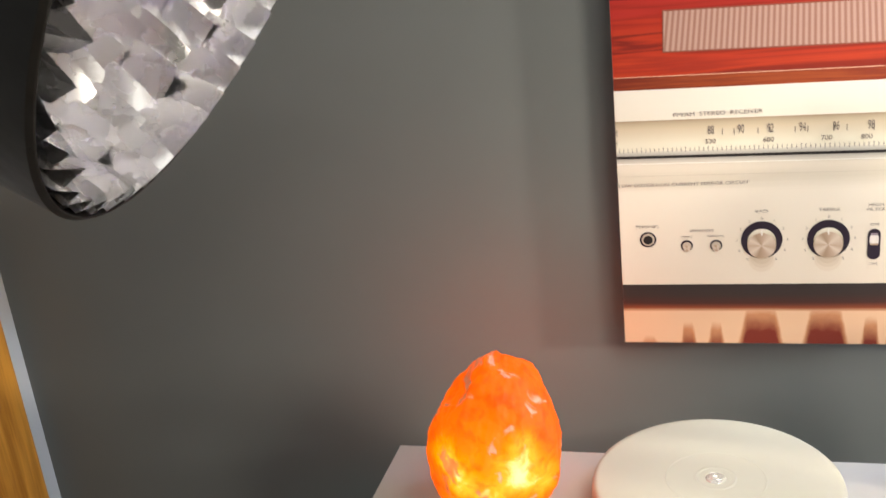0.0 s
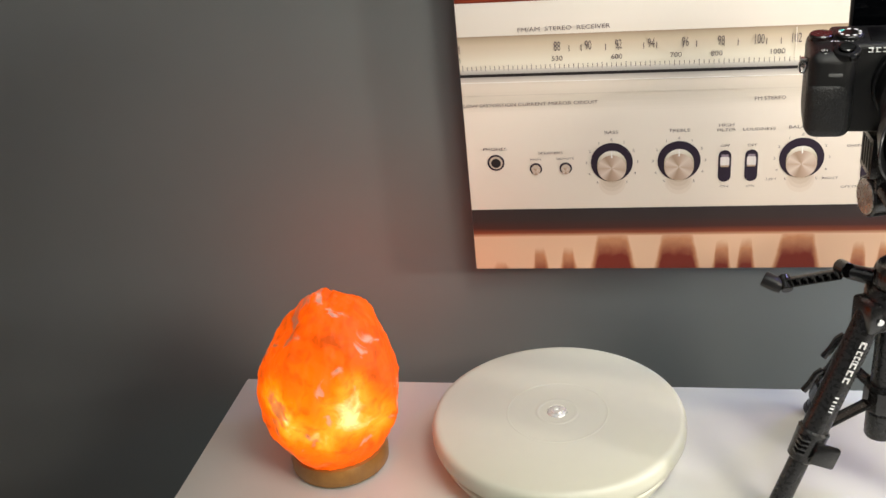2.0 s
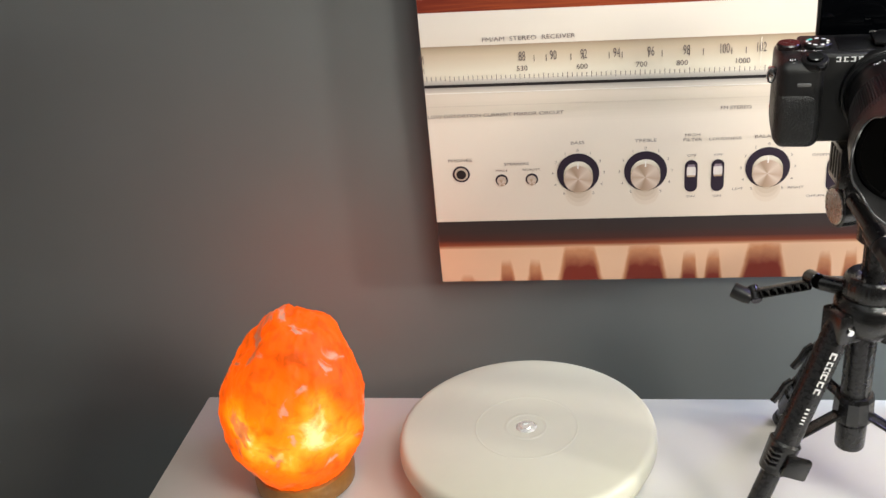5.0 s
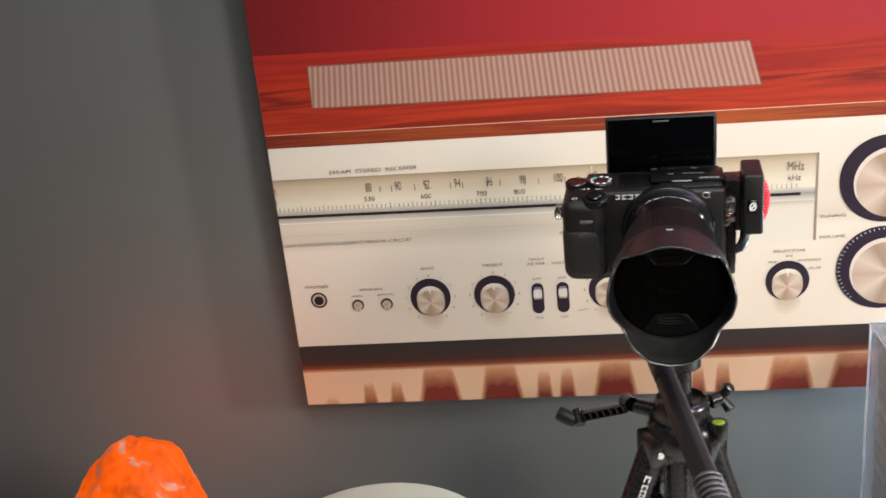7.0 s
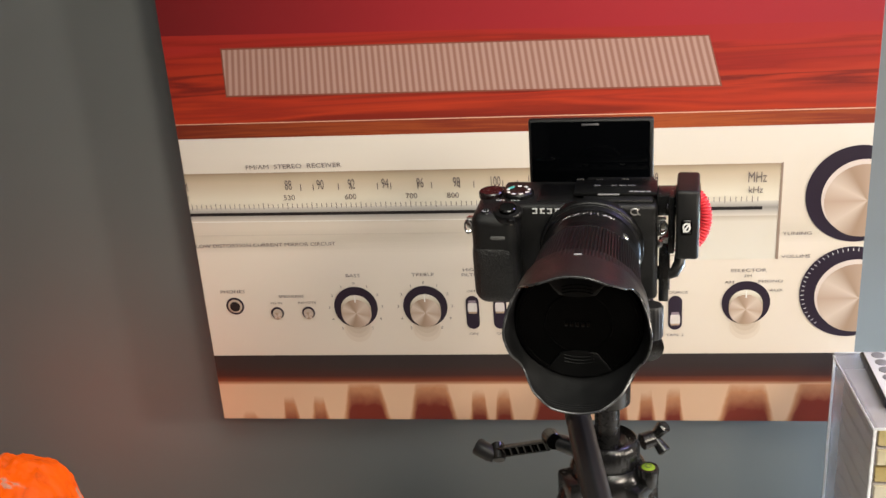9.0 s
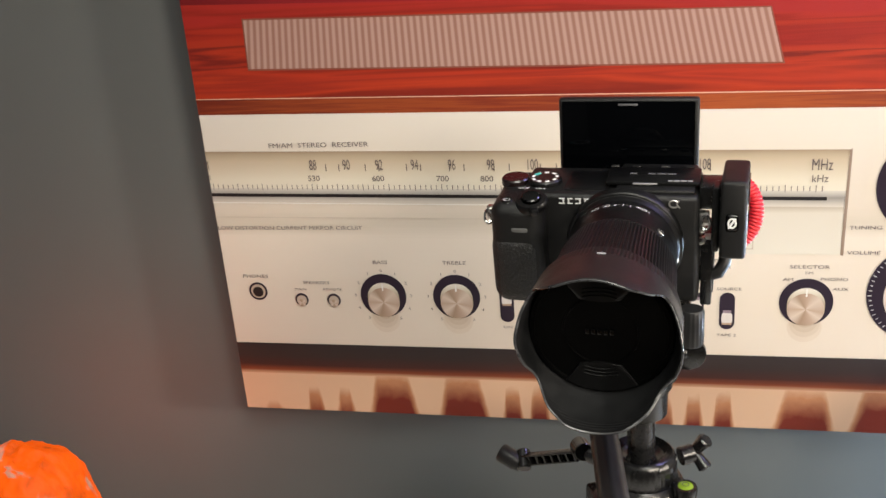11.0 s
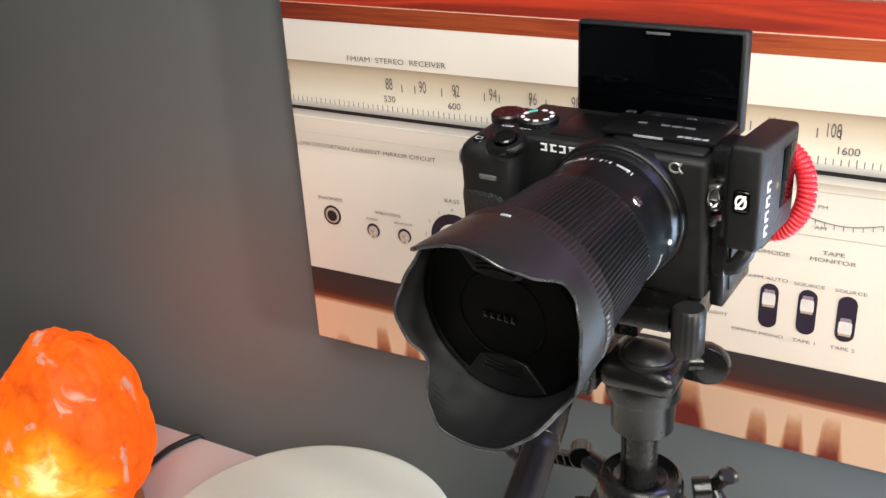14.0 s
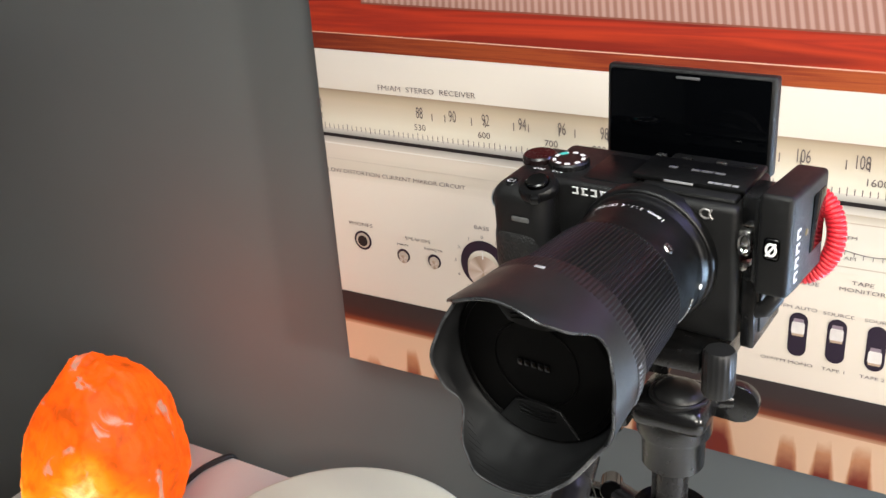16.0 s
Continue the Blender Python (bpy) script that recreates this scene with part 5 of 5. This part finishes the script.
part("clamp_knob", lathe(B(), [(0, 1.0800), (0.0068, 1.0800), (0.0074, 1.0815), (0.0074, 1.1020), (0.0066, 1.1035), (0, 1.1035)], Matrix.Translation((0.4195, -0.2740, 0)), 72, lambda i, j: 1 + (0.04 if (i in (2, 3) and j % 4 in (0, 1)) else 0)), RUBBER, plate, "ribbed clamp knob")

# pan handle
h0, h1, h2 = Vector((0.3625, -0.2680, 1.0610)), Vector((0.3740, -0.3520, 1.0430)), Vector((0.3900, -0.4520, 1.0185))
hd = part("pan_handle", rod(B(), h0, h1.lerp(h2, 0.1), 0.0062), TRIPOD, tri)
mh, LH = frame_to(h1, h2)
part("handle_grip", lathe(B(), [(0, -0.030), (0.0066, -0.030), (0.0080, -0.027), (0.0082, -0.022), (0.0074, -0.020), (0.0078, -0.017), (0.0080, LH - 0.030), (0.0094, LH - 0.026), (0.0098, LH - 0.002), (0.0088, LH), (0.0062, LH), (0.0060, LH - 0.010), (0, LH - 0.010)], mh, 48, lambda i, j: 1 + (0.05 if (i in (5, 6) and j % 6 < 3) else 0)), RUBBER, hd, "fluted rubber handle grip with open end")
# five end rings, a paler grey than the grip
for i in range(5):
    part("grip_ring", lathe(B(), [(0.0096, 0), (0.0102, 0.0007), (0.0102, 0.0019), (0.0096, 0.0026)], mh @ Matrix.Translation((0, 0, LH - 0.026 + i * 0.0046)), 28), GRIPRING, hd, "grey grip ring")
part("handle_ferrule", rod(B(), h1.lerp(h2, -0.42), h1.lerp(h2, -0.26), 0.0084), TRIPOD, hd)
part("handle_joint", rod(B(), (0.3560, -0.2640, 1.0620), (0.3720, -0.2640, 1.0620), 0.0075), TRIPOD, hd)


# legs
def tripod_leg(top, foot, clip, marks):
    top, foot = Vector(top), Vector(foot)
    d = (foot - top).normalized()
    c = top.lerp(foot, clip)
    leg = part("leg", rod(B(), top, c, 0.0114, 0.0114, 32), LEGM, tri, "anodised black tubular leg")
    part("lower_leg", rod(B(), c, foot - d * 0.008, 0.0088, 0.0088, 28), LEGM, leg)
    part("rubber_foot", rod(B(), foot - d * 0.014, foot - d * 0.002, 0.0096, 0.0104, 20, 0.002), RUBBER, leg)
    part("leg_clamp", rod(B(), c - d * 0.017, c + d * 0.015, 0.0138, 0.0124, 28, 0.002), TRIPOD, leg)
    return leg, d, c


la, da, ca = tripod_leg((0.3680, -0.2545, 0.948), (0.2960, -0.2830, TZ + 0.001), 0.63, True)
side = da.cross(Vector((0.2, -0.9, 0.3))).normalized()
front = side.cross(da).normalized()
if front.y > 0:
    front = -front
ml = Matrix(((side.x, front.x, da.x, ca.x), (side.y, front.y, da.y, ca.y), (side.z, front.z, da.z, ca.z), (0, 0, 0, 1)))
if side.x < 0:
    ml = Matrix(((-side.x, front.x, da.x, ca.x), (-side.y, front.y, da.y, ca.y), (-side.z, front.z, da.z, ca.z), (0, 0, 0, 1)))
cl = part("clamp_lever", box(B(), (0.000, 0.0105, -0.010), (0.0225, 0.0180, 0.0105), 0.0030, m=ml), TRIPOD, la, "black flip lever")
b = B()
for i in range(4):
    box(b, (-0.0130, 0.0050, -0.010 + i * 0.0045), (-0.0050, 0.0142, -0.0078 + i * 0.0045), 0.0005, m=ml)
part("clamp_rib", b, TRIPOD, la)
# white maker lettering down the leg, as plain bars
top = Vector((0.3680, -0.2545, 0.948))
b = B()
u = 0.026
for w in (0.0085, 0.0050, 0.0040, 0.0022, 0.0072, 0.0072, 0.0072):
    o = top + da * u
    mm = Matrix(((ml[0][0], ml[0][1], da.x, o.x), (ml[1][0], ml[1][1], da.y, o.y), (ml[2][0], ml[2][1], da.z, o.z), (0, 0, 0, 1)))
    box(b, (-0.0022, 0.0110, 0), (-0.0010, 0.0117, w * 0.72), m=mm)
    box(b, (0.0018, 0.0110, 0), (0.0030, 0.0117, w * 0.72), m=mm)
    box(b, (-0.0022, 0.0110, 0), (0.0030, 0.0117, w * 0.22), m=mm)
    u += w
u += 0.012
for w in (0.0040, 0.0040, 0.0026, 0.0036, 0.0024):
    o = top + da * u
    mm = Matrix(((ml[0][0], ml[0][1], da.x, o.x), (ml[1][0], ml[1][1], da.y, o.y), (ml[2][0], ml[2][1], da.z, o.z), (0, 0, 0, 1)))
    box(b, (-0.0016, 0.0110, 0), (0.0016, 0.0117, w * 0.38), m=mm)
    u += w
part("leg_marking", b, WHITEINK, la, "white printed marking", None)

lb, db, cbk = tripod_leg((0.3860, -0.2240, 0.946), (0.3560, -0.1220, TZ + 0.002), 0.80, False)
for f in (0.40, 0.70):
    c = Vector((0.3860, -0.2240, 0.946)).lerp(Vector((0.3560, -0.1220, TZ + 0.002)), f)
    part("leg_clamp", rod(B(), c - db * 0.012, c + db * 0.012, 0.0125, 0.0118, 24, 0.002), TRIPOD, lb)
    part("clamp_lever", tube(B(), [c + Vector((-0.010, -0.004, 0.014)), c + Vector((-0.016, -0.005, 0.010)), c + Vector((-0.021, -0.006, 0.000)), c + Vector((-0.027, -0.007, -0.008))], 0.0034, 10), TRIPOD, lb, "black flip lever")
lc, dc, cc = tripod_leg((0.4110, -0.2610, 0.948), (0.4690, -0.3080, TZ + 0.001), 0.70, False)
for leg, tgt in ((la, top.lerp(Vector((0.2960, -0.2830, TZ)), 0.56)), (lb, Vector((0.3700, -0.1700, 0.846))), (lc, Vector((0.4430, -0.2870, 0.836)))):
    st0 = Vector((AXX - 0.004, AXY, 0.858))
    d = (tgt - st0)
    s2 = d.cross(Vector((0, 0, 1))).normalized() * 0.0045
    b = B()
    for sg in (1, -1):
        tube(b, [st0 + s2 * sg + d.normalized() * 0.012, tgt + s2 * sg], 0.0016, 8)
    box(b, (-0.0045, 0, -0.0022), (0.0045, d.length, 0.0004), m=Matrix.Translation(st0) @ d.to_track_quat("Y", "Z").to_matrix().to_4x4())
    part("brace", b, TRIPOD, leg)
    part("brace_rivet", rod(B(), tgt - s2 * 1.8, tgt + s2 * 1.8, 0.0022), STEEL, leg)

# ---- foil-lined lamp shade hanging in front of the wall ----
SC = Vector((-0.191, -0.500, 1.372))
axis = Vector((0.8472, 0.0958, -0.5226)).normalized()     # the way the opening faces
majr = Vector((0.4913, 0.2329, 0.8392)).normalized()
minr = majr.cross(axis).normalized()
SR = 0.200
SM = Matrix(((majr.x, minr.x, axis.x, SC.x), (majr.y, minr.y, axis.y, SC.y), (majr.z, minr.z, axis.z, SC.z), (0, 0, 0, 1)))
shade = empty("lamp_shade", SC, "black dome lamp shade lined with overlapping silver foil scales", "lamp shade")


def dome(u):
    """Radius and depth along the dome: u 0 at the rim, 1 at the crown."""
    a = u * math.pi / 2
    return SR * max(0.0, math.cos(a)) ** 0.8, -0.30 * math.sin(a)


part("outer_shell", lathe(B(), [(SR + 0.001, 0.0)] + [(dome(u / 10)[0] * 1.012 + 0.001, dome(u / 10)[1] - 0.003) for u in range(0, 10)] + [(0, -0.306)], SM, 72), SHELL, shade, "dull black outer cloth")
part("inner_shell", lathe(B(), [(SR, 0.0)] + [(dome(u / 10)[0] * 0.995, dome(u / 10)[1] + 0.002) for u in range(1, 10)] + [(0, -0.298)], SM, 72), SHELL, shade)
part("rim_edge", lathe(B(), [(SR * 0.996, 0.0), (SR, 0.0008), (SR + 0.001, 0.0)], SM, 96), SHELL, shade, "thin folded cloth edge")
rng = random.Random(5)
RINGS, ROUND = 11, 44
lining = B()


def foil_scale(b, u, a):
    """A short strip along its ring, tucked in at one end, lifted and folded at the other."""
    turn_, lift0 = rng.uniform(-0.045, 0.045), rng.uniform(-0.022, 0.038)
    skew = rng.uniform(-0.008, 0.008)
    g = []
    for f, up in ((0.0, 0.0), (0.25, 0.022), (0.5, 0.044), (0.74, 0.064), (0.90, 0.072), (1.0, -0.004)):
        row = []
        for h in (-0.5, -0.17, 0.17, 0.5):
            lift = 0.012 + lift0 * f + up + turn_ * h * 2 * f + 0.030 * (0.25 - h * h) * 2 + rng.uniform(-0.0018, 0.0018)
            uu = min(0.985, max(0.0, u + (0.112 - 0.012 * f) * h + skew * f))
            r, z = dome(uu)
            aa = a + 0.13 - 0.205 * f - 0.050 * h * f
            row.append(b.verts.new(SM @ Vector((r * (1 - lift) * math.cos(aa), r * (1 - lift) * math.sin(aa), z + lift * 0.07))))
        g.append(row)
    for lo_, hi_ in zip(g, g[1:]):
        for q in range(3):
            b.faces.new((lo_[q], lo_[q + 1], hi_[q + 1], hi_[q]))


for i in range(RINGS):
    for j in range(ROUND):
        u = 0.040 + 0.089 * i
        a = 2 * math.pi * j / ROUND + 0.012 * i + rng.uniform(-0.008, 0.008)
        if 1.25 < a < 4.0:
            b = B()
            foil_scale(b, u, a)
            part("foil_scale", b, FOIL, shade, smooth=50)
        else:
            foil_scale(lining, u, a)
tagged(part("foil_lining", lining, FOIL, shade, "rest of the overlapping silver foil scales", smooth=50), "rest of the overlapping silver foil scales", kind="stuff")

part("hanging_arm", tube(B(), [SM @ Vector((0.06, 0, -0.290)), SM @ Vector((0.10, 0, -0.31)), SM @ Vector((0.10, 0, -0.31)) + Vector((0, 0, 0.12)), Vector(((SM @ Vector((0.10, 0, -0.31))).x, (SM @ Vector((0.10, 0, -0.31))).y, TOP))], 0.006, 10), SHELL, shade, "black hanging arm")

# ---- cassette rack and remote ----
CLEAR = mat("clear_acrylic", (0.46, 0.46, 0.48), 0.08, var=0.35, scale=70)
CLEAR.node_tree.nodes["Principled BSDF"].inputs["Alpha"].default_value = 0.30
CLEAR.node_tree.nodes["Principled BSDF"].inputs["IOR"].default_value = 1.06
RX0, RX1, RY0, RY1, RZ = 0.5955, 0.7200, -0.187, -0.064, 0.958
rack = empty("cassette_rack", ((RX0 + RX1) / 2, (RY0 + RY1) / 2, TZ), "clear acrylic cassette rack holding a stack of tape cases", "rack")
part("side_panel", box(B(), (RX0, RY0, TZ), (RX0 + 0.0025, RY1, RZ), 0.0005), CLEAR, rack)
part("side_panel", box(B(), (RX1 - 0.0025, RY0, TZ), (RX1, RY1, RZ), 0.0005), CLEAR, rack)
part("back_panel", box(B(), (RX0 + 0.003, RY1 - 0.0025, TZ), (RX1 - 0.003, RY1, RZ), 0.0005), CLEAR, rack)
part("top_panel", box(B(), (RX0 - 0.0005, RY0 - 0.0005, RZ + 0.0002), (RX1 + 0.0005, RY1 + 0.0005, RZ + 0.0030), 0.0006), CLEAR, rack)
# pale opaque strips paint in the bright lines along the clear edges
EDGE = mat("acrylic_edge_shine", (0.72, 0.73, 0.75), 0.25, var=0.2, scale=120)
for x0, x1, y0, y1, z0, z1 in ((RX0 - 0.0006, RX0 + 0.0016, RY0 - 0.0012, RY0 + 0.0006, TZ, RZ), (RX0 - 0.0014, RX0 - 0.0004, RY0, RY1, RZ - 0.0010, RZ + 0.0012), (RX0 - 0.0006, RX0 + 0.0016, RY1 - 0.0006, RY1 + 0.0010, TZ, RZ), (RX0, RX1, RY0 - 0.0016, RY0 - 0.0004, RZ - 0.0010, RZ + 0.0012), (RX0, RX1, RY1 - 0.001, RY1 + 0.0002, RZ + 0.0030, RZ + 0.0038)):
    part("edge_shine", box(B(), (x0, y0, z0), (x1, y1, z1), 0.0003), EDGE, rack, "pale strip painting the bright line on the acrylic edge")
for ob in rack.children:
    ob.visible_shadow = False
cols = [(0.52, 0.42, 0.20), (0.62, 0.54, 0.36), (0.45, 0.34, 0.14), (0.66, 0.60, 0.46)]
GOLDS = [mat("tape_case_" + n, c, 0.3, 0.3, var=0.15, scale=80) for n, c in zip(("gold", "champagne", "bronze", "cream"), cols)]
INLAY = [mat("tape_inlay_" + n, c, 0.5, var=0.1, scale=80) for n, c in (("grey", (0.10, 0.11, 0.10)), ("coral", (0.72, 0.22, 0.16)), ("dark", (0.05, 0.05, 0.05)), ("olive", (0.32, 0.28, 0.16)))]
z = TZ + 0.004
for i in range(12):
    hgt = 0.0152
    case = empty("cassette_case", (0.655, -0.125, z), "gold-edged plastic cassette case stacked in the clear rack", "cassette", group="cassettes in the rack")
    y0 = RY0 + 0.006 + (0.002 if i % 2 else 0)
    part("case_body", box(B(), (RX0 + 0.006, y0 + 0.003, z), (RX1 - 0.006, RY1 - 0.012, z + hgt), 0.0012), mat("smoky_case", (0.40, 0.37, 0.35), 0.35, var=0.2, scale=60) if i == 0 else bpy.data.materials["smoky_case"], case)
    k = (11 - i) % 4
    part("spine", box(B(), (RX0 + 0.0065, y0, z + 0.0006), (RX1 - 0.0065, y0 + 0.004, z + hgt - 0.0008), 0.0012), GOLDS[k], case, "gold spine")
    part("spine_label", box(B(), (RX0 + 0.018, y0 - 0.0007, z + 0.0035), (RX1 - 0.018, y0 + 0.001, z + hgt - 0.0045), 0.0003), INLAY[(11 - i) % 4], case)
    z += hgt + 0.0014

remote = empty("remote_control", (0.66, -0.112, RZ + 0.003), "flat white-faced remote with coloured keys lying on the rack", "remote control")
RM = pose(0.6095, -0.1625, RZ + 0.0031, 0, 0, -3)
b = box(B(), (0, 0, 0), (0.105, 0.089, 0.0060), 0.0012, m=RM)
part("case", b, BLACK, remote)
part("face", box(B(), (0.0022, 0.0060, 0.0058), (0.1030, 0.0872, 0.0066), 0.0003, m=RM), mat("remote_face", (0.80, 0.80, 0.80), 0.4, var=0.03), remote, "white face sheet")
grid = [["red", "black", "red"], ["white", "navy", "navy"], ["grey", "blue", "green"], ["grey", "purple", "cyan"], ["grey", "magenta", "blue2"], ["grey", "pink", "teal"]]
KEY = {"red": (0.75, 0.03, 0.04), "black": (0.02, 0.02, 0.02), "white": (0.85, 0.85, 0.85), "navy": (0.05, 0.05, 0.35), "grey": (0.22, 0.22, 0.23), "blue": (0.02, 0.14, 0.75), "green": (0.10, 0.40, 0.20), "purple": (0.22, 0.02, 0.28), "cyan": (0.05, 0.40, 0.60), "magenta": (0.45, 0.02, 0.25), "blue2": (0.05, 0.30, 0.55), "pink": (0.75, 0.04, 0.20), "teal": (0.03, 0.35, 0.45)}
KM = {k: mat("key_" + k, c, 0.4, var=0.03) for k, c in KEY.items()}
for r in range(6):
    for c in range(7):
        n = grid[r][min(c, 2)] if c < 3 else ("teal", "green", "grey", "white")[(c + r) % 4]
        o = RM @ Matrix.Translation((0.0125 + c * 0.0140, 0.0130 + r * 0.0135, 0.0064))
        if n in ("grey", "white", "red", "black"):
            b = lathe(B(), [(0.0052, 0), (0.0052, 0.0009), (0.0046, 0.0013), (0, 0.0013)], o, 20)
        else:
            b = box(B(), (-0.0060, -0.0052, 0), (0.0060, 0.0052, 0.0012), 0.0008, m=o)
        part("key", b, KM[n], remote)
